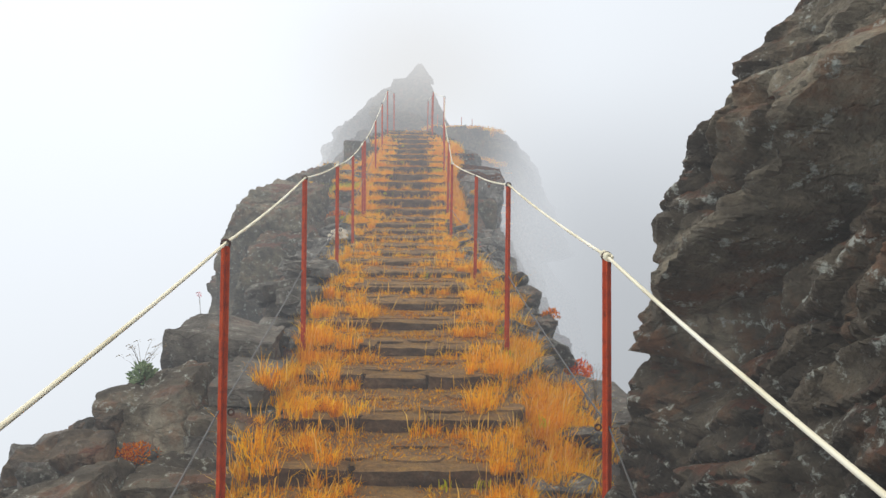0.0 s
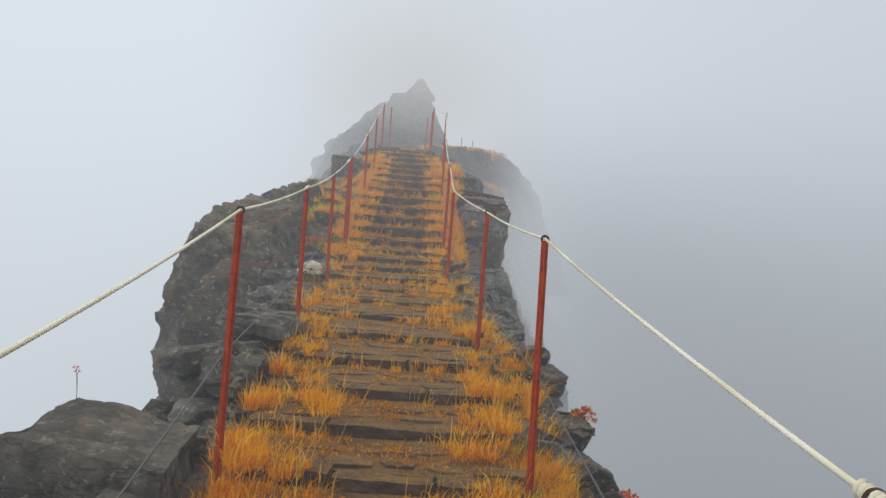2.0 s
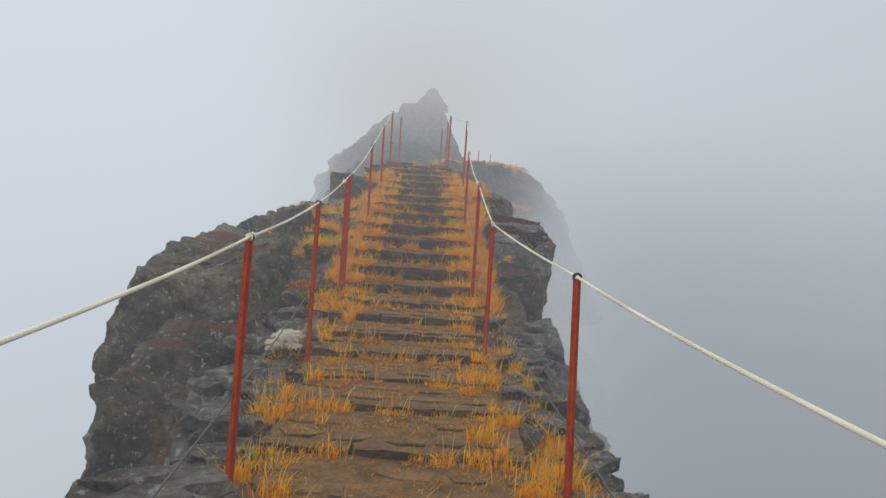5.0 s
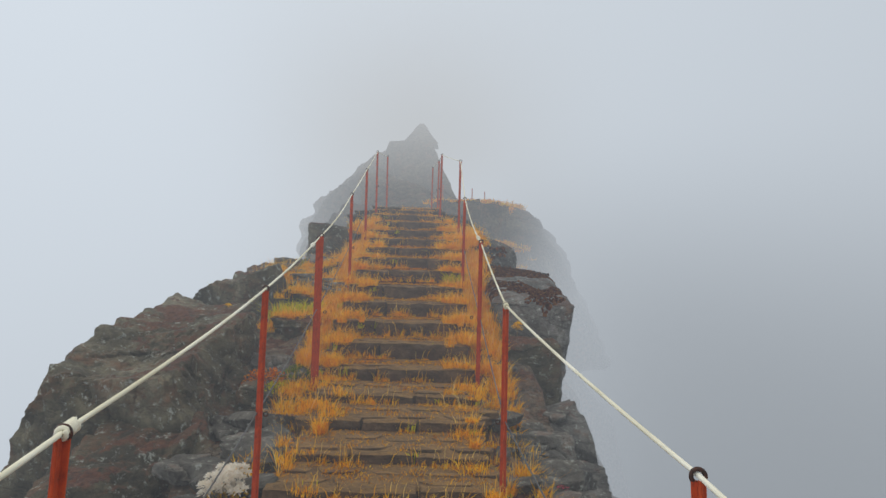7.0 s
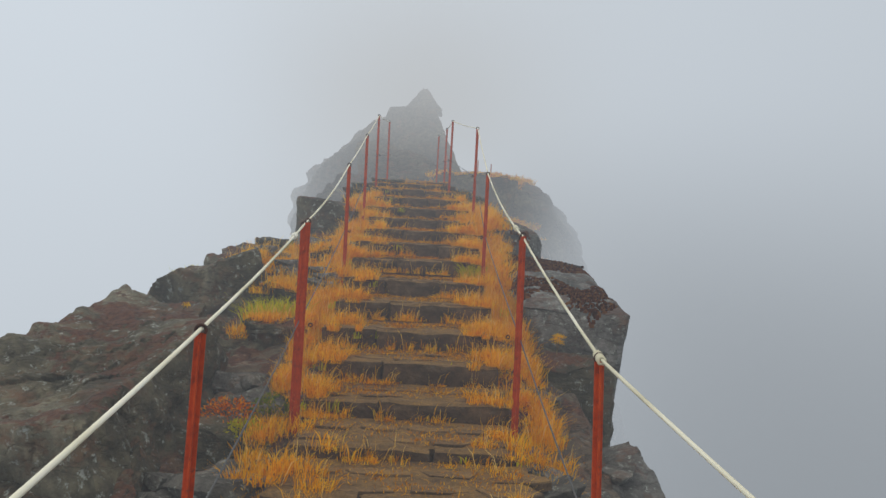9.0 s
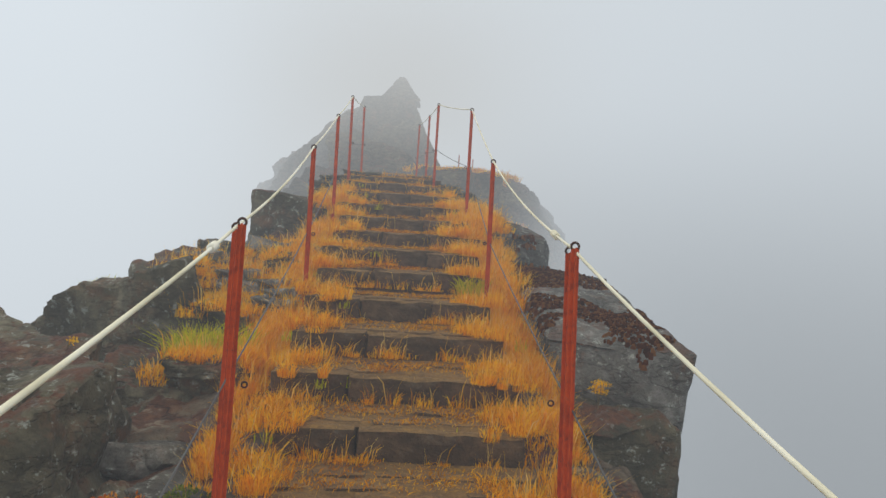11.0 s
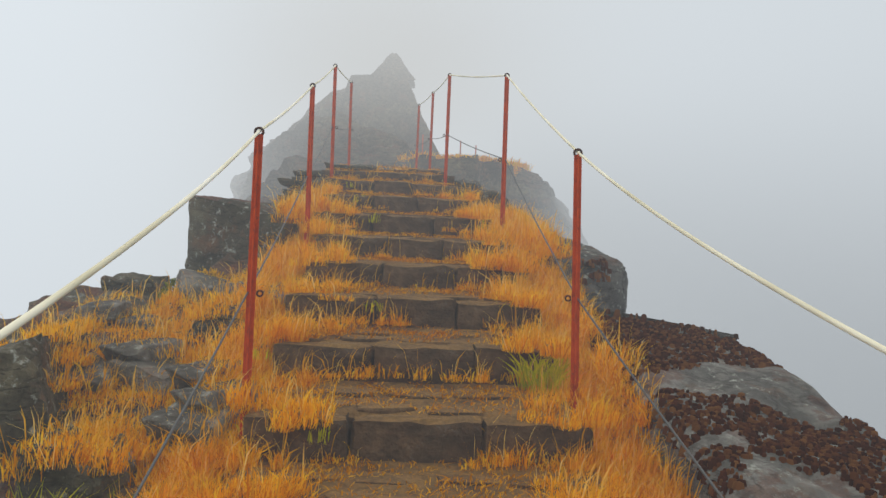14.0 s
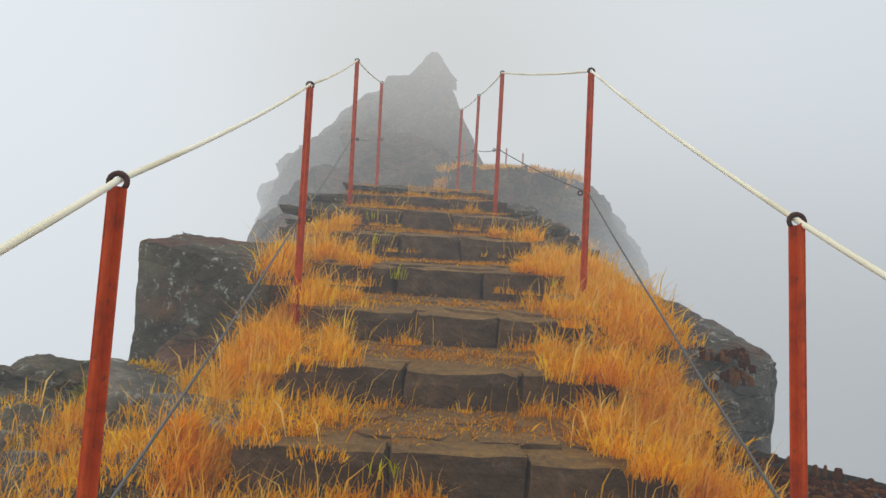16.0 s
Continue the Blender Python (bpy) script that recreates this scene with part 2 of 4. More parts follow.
# ---- shape tools ----
def hash01(i, j, k, seed):
    h = (i * 374761393 + j * 668265263 + k * 2147483647 + seed * 974634021) & 0xFFFFFFFF
    h = ((h ^ (h >> 13)) * 1274126177) & 0xFFFFFFFF
    h = ((h ^ (h >> 16)) * 2246822519) & 0xFFFFFFFF
    return ((h ^ (h >> 15)) & 0xFFFFFF) / float(0xFFFFFF)


def soft_noise(p, scale, seed):
    q = p * scale
    c = np.floor(q).astype(np.int64)
    f = q - c
    f = f * f * (3 - 2 * f)
    out = 0
    for a in (0, 1):
        for b in (0, 1):
            for d in (0, 1):
                w = np.where(a, f[:, 0], 1 - f[:, 0]) * np.where(b, f[:, 1], 1 - f[:, 1]) * np.where(d, f[:, 2], 1 - f[:, 2])
                out = out + w * hash01(c[:, 0] + a, c[:, 1] + b, c[:, 2] + d, seed)
    return out * 2 - 1


def chisel(p, scale, seed):
    """Unbroken relief of flat facets: heights at lattice corners, joined by straight planes within six tetrahedra a cell."""
    turn = np.array(Euler((seed * 1.31 % 6.28, seed * 2.17 % 6.28, seed * 0.73 % 6.28)).to_matrix())
    q = (p * scale) @ turn.T
    c = np.floor(q).astype(np.int64)
    f = q - c
    order = np.argsort(-f, axis=1)
    rank = np.take_along_axis(f, order, 1)
    one = np.arange(len(p))
    out = hash01(c[:, 0], c[:, 1], c[:, 2], seed) * (1 - rank[:, 0])
    for k in range(3):
        c[one, order[:, k]] += 1
        out = out + hash01(c[:, 0], c[:, 1], c[:, 2], seed) * (rank[:, k] - (rank[:, k + 1] if k < 2 else 0))
    return out * 2 - 1


def facets(p, scale, seed, slope=0.7, ledge=0.35):
    """Broken-stone relief: flat facets, with lower steps between loose cells. Also the crack depth."""
    q = p * scale
    c = np.floor(q).astype(np.int64)
    best, second, value = np.full(len(p), 9.0), np.full(len(p), 9.0), np.zeros(len(p))
    for a in (-1, 0, 1):
        for b in (-1, 0, 1):
            for d in (-1, 0, 1):
                i, j, k = c[:, 0] + a, c[:, 1] + b, c[:, 2] + d
                off = q - np.stack([i + hash01(i, j, k, seed), j + hash01(i, j, k, seed + 1), k + hash01(i, j, k, seed + 2)], 1)
                far = (off * off).sum(1)
                v = hash01(i, j, k, seed + 6) * 2 - 1 + slope * sum((hash01(i, j, k, seed + n + 3) * 2 - 1) * off[:, n] for n in range(3))
                near = far < best
                second = np.where(near, best, np.minimum(second, far))
                value = np.where(near, v, value)
                best = np.where(near, far, best)
    return 1.25 * chisel(p, scale * 1.1, seed + 17) + ledge * value, 0.6 * np.clip(1 - (np.sqrt(second) - np.sqrt(best)) * 9, 0, 1)


def mesh_of(name, verts, faces, material, smooth=False):
    me = bpy.data.meshes.new(name)
    me.from_pydata([tuple(v) for v in verts], [], [tuple(f) for f in faces])
    me.materials.append(material)
    me.polygons.foreach_set("use_smooth", [bool(smooth)] * len(me.polygons))
    me.update()
    if smooth == "edges":
        me.set_sharp_from_angle(angle=radians(24))
    return me


def cube_sphere(n):
    """Directions on a cube's six sides, n squares along an edge, joined at the edges."""
    g = np.tan(np.linspace(-1, 1, n + 1) * math.pi / 4)
    u, v = [a.ravel() for a in np.meshgrid(g, g, indexing="ij")]
    one, verts, faces = np.ones_like(u), [], []
    idx = np.arange((n + 1) ** 2).reshape(n + 1, n + 1)
    quad = np.stack([idx[:-1, :-1], idx[1:, :-1], idx[1:, 1:], idx[:-1, 1:]], -1).reshape(-1, 4)
    for side, (x, y, z) in enumerate(((one, u, v), (-one, v, u), (v, one, u), (u, -one, v), (u, v, one), (v, u, -one))):
        verts.append(np.stack([x, y, z], 1))
        faces.append(quad + side * len(u))
    p, f = np.concatenate(verts), np.concatenate(faces)
    _, first, back = np.unique(np.round(p, 6), axis=0, return_index=True, return_inverse=True)
    p, f = p[first], back.reshape(-1)[f]
    return p / np.linalg.norm(p, axis=1)[:, None], f


def rock_shape(seed, size, n=24, planes=14, relief=((1.2, 0.10), (4.0, 0.03)), blocky=0.5, tilt=(0, 0, 0), crack=0.5, cuts=()):
    """An angular block: a many-sided solid with random cut planes, broken up by facets at several scales (cells a metre, depth in metres)."""
    r = np.random.RandomState(seed)
    d, f = cube_sphere(n)
    normals = r.normal(size=(planes, 3))
    normals /= np.linalg.norm(normals, axis=1)[:, None]
    axes = np.concatenate([np.eye(3), -np.eye(3)]) + r.normal(scale=0.12, size=(6, 3))
    axes /= np.linalg.norm(axes, axis=1)[:, None]
    normals = np.concatenate([axes, normals])
    reach = np.concatenate([np.full(6, 0.9) + r.uniform(-0.1, 0.1, 6), r.uniform(0.9, 1.25, planes) + 0.12 * blocky])
    for *way, far in cuts:
        way = np.array(way) / np.linalg.norm(way)
        normals, reach = np.concatenate([normals, [way]]), np.concatenate([reach, [far]])
    along = d @ normals.T
    radius = np.min(np.where(along > 0.05, reach / np.maximum(along, 0.05), 9.0), 1)
    p = d * radius[:, None] * np.array(size)
    turn = np.array(Euler([radians(a) for a in tilt]).to_matrix())
    p = p @ turn.T
    out = (d / np.array(size))
    out = (out / np.linalg.norm(out, axis=1)[:, None]) @ turn.T
    for m, (scale, depth) in enumerate(relief):
        v, edge = facets(p * np.array([1, 1, 1.1]) + seed * 3.7, scale, seed * 13 + m * 101, 0.7, 0.12 if m == 0 else 0.3)
        p = p + out * (depth * (v - crack * edge))[:, None]
    return p, f


def thing(name, me, m, label, category, group="", kind=""):
    ob = new(name, me)
    ob.matrix_basis = m
    return tagged(ob, label, category, group, kind)


def part(name, me, parent, m=None, label=""):
    ob = new(name, me)
    ob.parent = parent
    if m is not None:
        ob.matrix_basis = m
    return tagged(ob, label)


def tube_mesh(name, points, radius, material, sides=8):
    """A tube along points."""
    pts = [Vector(p) for p in points]
    verts, faces, ahead = [], [], None
    for n, p in enumerate(pts):
        way = (pts[min(n + 1, len(pts) - 1)] - pts[max(n - 1, 0)]).normalized()
        ref = Vector((0, 0, 1)) if abs(way.z) < 0.9 else Vector((0, 1, 0))
        if ahead is None:
            ahead = (ref - way * ref.dot(way)).normalized()
        else:
            ahead = (ahead - way * ahead.dot(way)).normalized()
        side = way.cross(ahead)
        for k in range(sides):
            a = 2 * math.pi * k / sides
            verts.append(p + (ahead * math.cos(a) + side * math.sin(a)) * radius)
    for n in range(len(pts) - 1):
        for k in range(sides):
            a, b = n * sides + k, n * sides + (k + 1) % sides
            faces.append((a, b, b + sides, a + sides))
    faces.append(tuple(range(sides))[::-1])
    faces.append(tuple(range(len(verts) - sides, len(verts))))
    return mesh_of(name, verts, faces, material, True)


# ---- the ridge ----
PROFILE_Y = [-8.0, -1.0, 1.0, 2.5, 4.46, 6.25, 8.6, 10.85, 12.95, 15.0, 17.14, 18.2, 20.0, 22.0, 60.0]
PROFILE_Z = [0.2, 0.3, 0.38, 0.6, 1.0, 1.31, 1.56, 1.93, 2.64, 3.29, 3.88, 4.08, 4.15, 4.1, 4.1]
CENTRE_Y = [-8.0, 4.5, 6.3, 8.6, 10.9, 13.0, 15.0, 17.2, 20.0, 60.0]
CENTRE_X = [-0.1, -0.11, -0.20, -0.36, -0.43, -0.47, -0.49, -0.67, -0.72, -0.9]


def stair_z(y):
    return np.interp(y, PROFILE_Y, PROFILE_Z)


def centre_x(y):
    return np.interp(y, CENTRE_Y, CENTRE_X)


LEFT_Y, LEFT_W = [-8, 2, 4.5, 5.5, 8, 9.5, 14, 16, 18, 20, 23, 60], [1.2, 1.0, 1.0, 0.85, 0.95, 1.2, 1.5, 1.0, 0.9, 1.2, 2.5, 3]
RIGHT_Y, RIGHT_W = [-8, 2, 4, 6, 8.5, 11, 14, 16, 18, 22, 26, 60], [1.2, 1.1, 1.1, 1.0, 1.05, 1.15, 1.2, 1.0, 0.9, 1.4, 3.4, 3]


def ground_mesh():
    across = np.concatenate([-np.geomspace(80, 3.5, 22), np.linspace(-3.3, 3.3, 96), np.geomspace(3.5, 80, 22)])
    along = np.concatenate([-np.geomspace(70, 8.5, 12), np.arange(-8, 30, 0.09), np.geomspace(30.5, 90, 18)])
    o, y = [a.ravel() for a in np.meshgrid(across, along)]
    a = np.abs(o)
    w = np.where(o < 0, np.interp(y, LEFT_Y, LEFT_W), np.interp(y, RIGHT_Y, RIGHT_W))
    z = stair_z(y) - 0.17 - 0.10 * np.clip((a - 0.75) / 0.3, 0, 1)
    over = np.clip(a - w, 0, None)
    fall = np.where(o < 0, np.interp(y, [0, 2, 5, 7], [1.3, 1.1, 1.3, 2.6]), 2.4)
    z = z - np.minimum(over, 5) * fall - np.clip(over - 5, 0, 30) * 0.9 - np.clip(np.abs(y - 10) - 40, 0, 60) * 0.6
    p = np.stack([centre_x(y) + o, y, z], 1)
    loose = np.clip((a - 0.62) / 0.5, 0, 1)
    v1, e1 = facets(p, 1.1, 5)
    v2, e2 = facets(p, 3.6, 9)
    v3, e3 = facets(p, 9.0, 12)
    v0, e0 = facets(p, 0.33, 21, 1.0)
    lift = loose * (0.55 * v0 * np.clip(over / 2.5, 0, 1) + 0.11 * v1 * np.clip(over * 2 + 0.2, 0, 1) + 0.07 * (v2 - 0.5 * e2) + 0.03 * (v3 - 0.5 * e3))
    p[:, 2] += lift * 0.8
    p[:, 0] += np.sign(o) * lift * np.clip(over * 3, 0, 1)
    nx, ny = len(across), len(along)
    idx = np.arange(nx * ny).reshape(ny, nx)
    f = np.stack([idx[:-1, :-1], idx[:-1, 1:], idx[1:, 1:], idx[1:, :-1]], -1).reshape(-1, 4)
    return mesh_of("ground", p, f, SOIL)


tagged(new("ground", ground_mesh()), "stony mountain ridge falling steeply away into cloud", "ridge", kind="structure")

# ---- the staircase ----
NOSES = [1.65, 2.17, 2.68, 3.17, 3.65, 4.16, 4.62, 5.10, 5.56, 6.06, 6.62, 7.23, 7.87, 8.40, 8.96, 9.42, 9.96, 10.50,
         11.05, 11.53, 12.00, 12.49, 12.98, 13.53, 14.04, 14.51, 14.99, 15.61, 16.22, 16.80, 17.32, 17.85]
stairs = tagged(new("stone_staircase"), "long flight of worn stone steps with dry grass between them", "staircase", kind="structure")


def slab(seed, lx, ly, lz, n=(10, 6, 2), rough=0.012):
    """A hewn slab from corner 0 to (lx, ly, 0), lz thick downwards, with chipped edges and uneven faces."""
    p, f = box_grid(n)
    q = p * np.array([lx, ly, lz]) - np.array([0, 0, lz])
    mid = np.array([lx / 2, ly / 2, -lz / 2])
    inward = (q - mid) / np.array([lx / 2, ly / 2, lz / 2])
    edge = np.sort(np.abs(inward), axis=1)[:, 1]
    v, e = facets(q + seed * 7.3, 7.0, seed * 5 + 1)
    v2 = soft_noise(q + seed * 3.1, 14.0, seed)
    shrink = 0.009 * (edge > 0.97) * (0.5 + hash01((q[:, 0] * 37).astype(np.int64), (q[:, 1] * 37).astype(np.int64), (q[:, 2] * 37).astype(np.int64), seed))
    d = inward * (np.abs(inward) > 0.97)
    return q + d * (rough * (v + 0.5 * v2) - shrink)[:, None], f


def box_grid(n):
    verts, faces = {}, []

    def vert(i, j, k):
        return verts.setdefault((i, j, k), len(verts))

    nx, ny, nz = n
    for i in range(nx):
        for j in range(ny):
            faces.append([vert(i, j, nz), vert(i + 1, j, nz), vert(i + 1, j + 1, nz), vert(i, j + 1, nz)])
            faces.append([vert(i, j + 1, 0), vert(i + 1, j + 1, 0), vert(i + 1, j, 0), vert(i, j, 0)])
    for i in range(nx):
        for k in range(nz):
            faces.append([vert(i, 0, k), vert(i + 1, 0, k), vert(i + 1, 0, k + 1), vert(i, 0, k + 1)])
            faces.append([vert(i + 1, ny, k), vert(i, ny, k), vert(i, ny, k + 1), vert(i + 1, ny, k + 1)])
    for j in range(ny):
        for k in range(nz):
            faces.append([vert(0, j + 1, k), vert(0, j, k), vert(0, j, k + 1), vert(0, j + 1, k + 1)])
            faces.append([vert(nx, j, k), vert(nx, j + 1, k), vert(nx, j + 1, k + 1), vert(nx, j, k + 1)])
    p = np.array(list(verts), float) / np.array(n)
    return p, faces


for s, y in enumerate(NOSES):
    r = random.Random(s * 31 + 5)
    deep = (NOSES[s + 1] if s + 1 < len(NOSES) else y + 0.6) - y
    z, cx, half = float(stair_z(y)), float(centre_x(y)), 0.60 + r.uniform(-0.03, 0.03)
    p, f = slab(s + 400, 2 * half, deep - 0.05, 0.16, (22, 9, 3), 0.004)
    p[:, 2] += 0.045 * p[:, 1] / max(deep, 0.1)
    part("tread", mesh_of("tread", p, f, STEP), stairs, pose(cx - half, y + 0.10, z - 0.012))
    cuts = sorted([0.0, 1.0] + [(k + r.uniform(-0.15, 0.15)) / 3 for k in (1, 2)][: r.choice((1, 2, 2))])
    for k in range(len(cuts) - 1):
        lx = (cuts[k + 1] - cuts[k]) * 2 * half - 0.003
        p, f = slab(s * 4 + k, lx, 0.13 + r.uniform(0, 0.03), 0.24, (max(4, int(lx * 16)), 3, 5), 0.008)
        part("kerb_stone", mesh_of("kerb_stone", p, f, STEP), stairs,
             pose(cx - half + cuts[k] * 2 * half + 0.004, y + r.uniform(-0.012, 0.012), z + r.uniform(-0.010, 0.006), 0, 0, r.uniform(-1.2, 1.2)))


# Flat paving stones bedded in the treads.
def flagstone(seed):
    q = random.Random(seed)
    sides = q.choice((6, 7, 8))
    rim = []
    for k in range(sides):
        a = 2 * math.pi * (k + q.uniform(-0.22, 0.22)) / sides
        c, d = math.cos(a), math.sin(a)
        far = 0.5 / max(abs(c), abs(d)) ** 0.75 * q.uniform(0.86, 1.0)
        rim.append((c * far, d * far))
    rings = [(1.0, -1.0), (1.0, -0.16), (0.95, 0.0)]
    verts = [(x * k, y * k, z + (0.05 * q.uniform(-1, 1) if z == 0 else 0)) for k, z in rings for x, y in rim] + [(0, 0, q.uniform(-0.02, 0.05))]
    faces = [(r * sides + k, r * sides + (k + 1) % sides, (r + 1) * sides + (k + 1) % sides, (r + 1) * sides + k) for r in (0, 1) for k in range(sides)]
    faces += [(2 * sides + k, 2 * sides + (k + 1) % sides, 3 * sides) for k in range(sides)]
    m = mesh_of("flagstone", np.array(verts) * np.array([0.26, 0.18, 0.045]), faces, FLAG)
    return m


FLAGS = [flagstone(k + 900) for k in range(12)]
q = random.Random(19)
for s, y in enumerate(NOSES):
    deep = (NOSES[s + 1] if s + 1 < len(NOSES) else y + 0.6) - y
    z, cx = float(stair_z(y)), float(centre_x(y))
    for row in (0, 1):
        edges = [-0.58]
        while edges[-1] < 0.42:
            edges.append(edges[-1] + q.uniform(0.18, 0.36))
        for a, b in zip(edges, edges[1:]):
            if q.random() < 0.12:
                continue
            run = (deep - 0.16) / 2
            v = 0.13 + run * (row + 0.5) + q.uniform(-0.015, 0.015)
            m = pose(cx + (a + b) / 2, y + v, z - 0.0105 + 0.045 * (v - 0.1) / deep + q.uniform(-0.003, 0.003), q.uniform(-0.8, 0.8), q.uniform(-0.8, 0.8), q.choice((0, 180)) + q.uniform(-6, 6))
            part("flagstone", q.choice(FLAGS), stairs, m @ Matrix.Diagonal(((b - a) * 0.985 / 0.26, run * 0.99 / 0.18, 1, 1)))


# ---- rocks ----
def rock(name, seed, at, size, label, n=24, material=None, category="rock", group="", **more):
    p, f = rock_shape(seed, size, n, **more)
    return thing(name, mesh_of(name, p, f, material or ROCK), pose(*at), label, category, group)


NEAR = ((1.1, 0.09), (2.8, 0.055), (6.5, 0.028), (15, 0.009))
SMALL = ((1.8, 0.05), (5, 0.026), (12, 0.011))
FAR = ((0.5, 0.30), (1.5, 0.15), (4, 0.05))


def hewn(seed, top, foot, n=(14, 14, 10), relief=SMALL, rounded=0.06):
    """A broken block between four top and four foot corners (front left, front right, back left, back right)."""
    p, f = box_grid(n)
    u, v, w = p[:, 0:1], p[:, 1:2], p[:, 2:3]
    four = lambda c: sum(np.array(c[k]) * (u if k % 2 else 1 - u) * (v if k > 1 else 1 - v) for k in range(4))
    q = four(foot) * (1 - w) + four(top) * w
    far = 2 * p - 1
    edge = np.sort(np.abs(far), axis=1)[:, 1]
    out = far * (np.abs(far) > 0.97)
    out = out / np.maximum(np.linalg.norm(out, axis=1)[:, None], 1e-6)
    shape = -rounded * np.clip((edge - 0.6) / 0.4, 0, 1) ** 3
    for m, (scale, depth) in enumerate(relief):
        a, e = facets(q * np.array([1, 1, 1.3]) + seed * 3.7, scale, seed * 13 + m * 101, 0.7, 0.0)
        shape = shape + depth * (a - 0.5 * e)
    return q + out * shape[:, None], f


def hewn_part(ob, at, material, *blocks, relief=SMALL, n=(16, 16, 10), rounded=0.06):
    for seed, top, foot in blocks:
        p, f = hewn(seed, top, foot, n, relief, rounded)
        part("rock_block", mesh_of("rock_block", p - np.array(at), f, material, "edges"), ob)


def crag(name, at, blocks, label, category, material=None, relief=NEAR):
    """A crag at its foot's place, built up of jointed blocks: seed, centre, size, tilt, fineness and cut planes."""
    ob = tagged(new(name), label, category)
    ob.matrix_basis = pose(*at)
    for seed, (x, y, z), size, tilt, n, *cuts in blocks:
        p, f = rock_shape(seed, size, n, tilt=tilt, relief=relief, cuts=cuts)
        part("rock_block", mesh_of("rock_block", p, f, material or ROCK, "edges"), ob, pose(x - at[0], y - at[1], z - at[2]))
    return ob


FACE_Z = [-0.8, 0.5, 0.85, 1.10, 1.30, 1.345, 1.36, 1.60, 1.79, 2.05, 2.17, 2.22, 2.24, 2.30, 2.38, 2.5, 3.0, 4.0, 5.2]
FACE_X = [0.30, 0.52, 0.66, 0.74, 0.84, 0.90, 0.81, 0.84, 0.87, 0.94, 1.02, 1.08, 1.08, 1.09, 1.21, 1.28, 1.60, 2.20, 3.0]
LIP_Y, LIP_Z = [0.6, 1.4, 1.72, 1.92, 2.23, 2.4, 2.6], [3.2, 2.42, 2.06, 1.83, 1.59, 1.48, 1.36]


def cliff_mesh():
    """A leaning wall of basalt beside the path, hollow under a slanting lip, turning away round its far corner."""
    ys = np.concatenate([np.arange(-1.2, 0.6, 0.03), np.arange(0.6, 2.56, 0.011)])
    zs = np.concatenate([np.arange(-0.8, 0.6, 0.04), np.arange(0.6, 2.8, 0.011), np.arange(2.82, 5.2, 0.05)])
    loop = [(0, y, 0.0) for y in ys] + [(0.06, 2.60, 0.5), (0.14, 2.63, 0.8)] + [(d, 2.64 + 0.30 * d, 1.0) for d in np.arange(0.16, 2.4, 0.02)]
    loop += [(2.6, 3.2, 0.9), (2.8, 2.0, 0.5), (2.8, 0.0, 0.4), (2.0, -1.4, 0.2), (0.8, -1.35, 0.1)]
    d, y, back = np.array(loop).T
    n = len(loop)
    z = np.repeat(zs, n)
    d, y, back = np.tile(d, len(zs)), np.tile(y, len(zs)), np.tile(back, len(zs))
    lip = np.interp(y, LIP_Y, LIP_Z)
    hollow = np.clip((lip - z) / 0.03, 0, 1) * np.clip(1 - (lip - z) / 0.75, 0, 1) * np.clip((2.5 - y) / 0.35, 0, 1)
    x = np.interp(z, FACE_Z, FACE_X) + d + 0.05 * np.clip(2.4 - y, 0, 2) + 0.26 * hollow * (1 - back)
    p = np.stack([x, y, z], 1)
    lift = np.zeros(len(p))
    edge = np.clip(np.minimum(2.75 - y, 1.0) / 0.6, 0.3, 1) * (1 - 0.6 * back)
    slant = p @ np.array([[1, 0, 0], [0, 0.9, 0.55], [0, -0.45, 0.8]]) * np.array([1, 0.6, 1.35])
    for k, (scale, depth) in enumerate(((1.3, 0.080), (2.9, 0.090), (6.5, 0.048), (15, 0.018))):
        v, crack = facets(slant, scale, 31 + 7 * k, 0.9, 0.3)
        lift += depth * (v - 0.8 * crack) * (edge if k < 2 else 1)
    out = np.stack([-(1 - 0.6 * back), 0.75 * back, np.full(len(p), 0.12)], 1)
    p = p + out * lift[:, None]
    idx = np.arange(len(p)).reshape(len(zs), n)
    nxt = np.roll(idx, -1, axis=1)
    f = np.stack([idx[:-1], idx[1:], nxt[1:], nxt[:-1]], -1).reshape(-1, 4).tolist()
    return mesh_of("rock_face", p, f + [idx[-1].tolist(), idx[0].tolist()[::-1]], ROCK, "edges")


cliff = tagged(new("cliff"), "tall dark fractured basalt cliff beside the first steps", "cliff")
cliff.matrix_basis = pose(2.3, 1.6, -0.8)
part("rock_face", cliff_mesh(), cliff, pose(-2.3, -1.6, 0.8))
ledge = tagged(new("boulder"), "low brown rock knob at the foot of the cliff", "rock")
ledge.matrix_basis = pose(1.2, 3.1, 0.6)
hewn_part(ledge, (1.2, 3.1, 0.6), ROCK, (51, [(1.00, 2.95, 1.25), (1.45, 2.90, 1.30), (1.02, 3.25, 1.26), (1.45, 3.3, 1.3)], [(0.92, 2.85, 0.1), (1.5, 2.8, 0.1), (0.92, 3.4, 0.1), (1.5, 3.4, 0.1)]), relief=((3, 0.04), (8, 0.02)), n=(18, 14, 20))
edge_slab = tagged(new("boulder"), "blue-grey flat rock slab at the edge of the drop", "rock")
edge_slab.matrix_basis = pose(1.1, 4.6, 0.3)
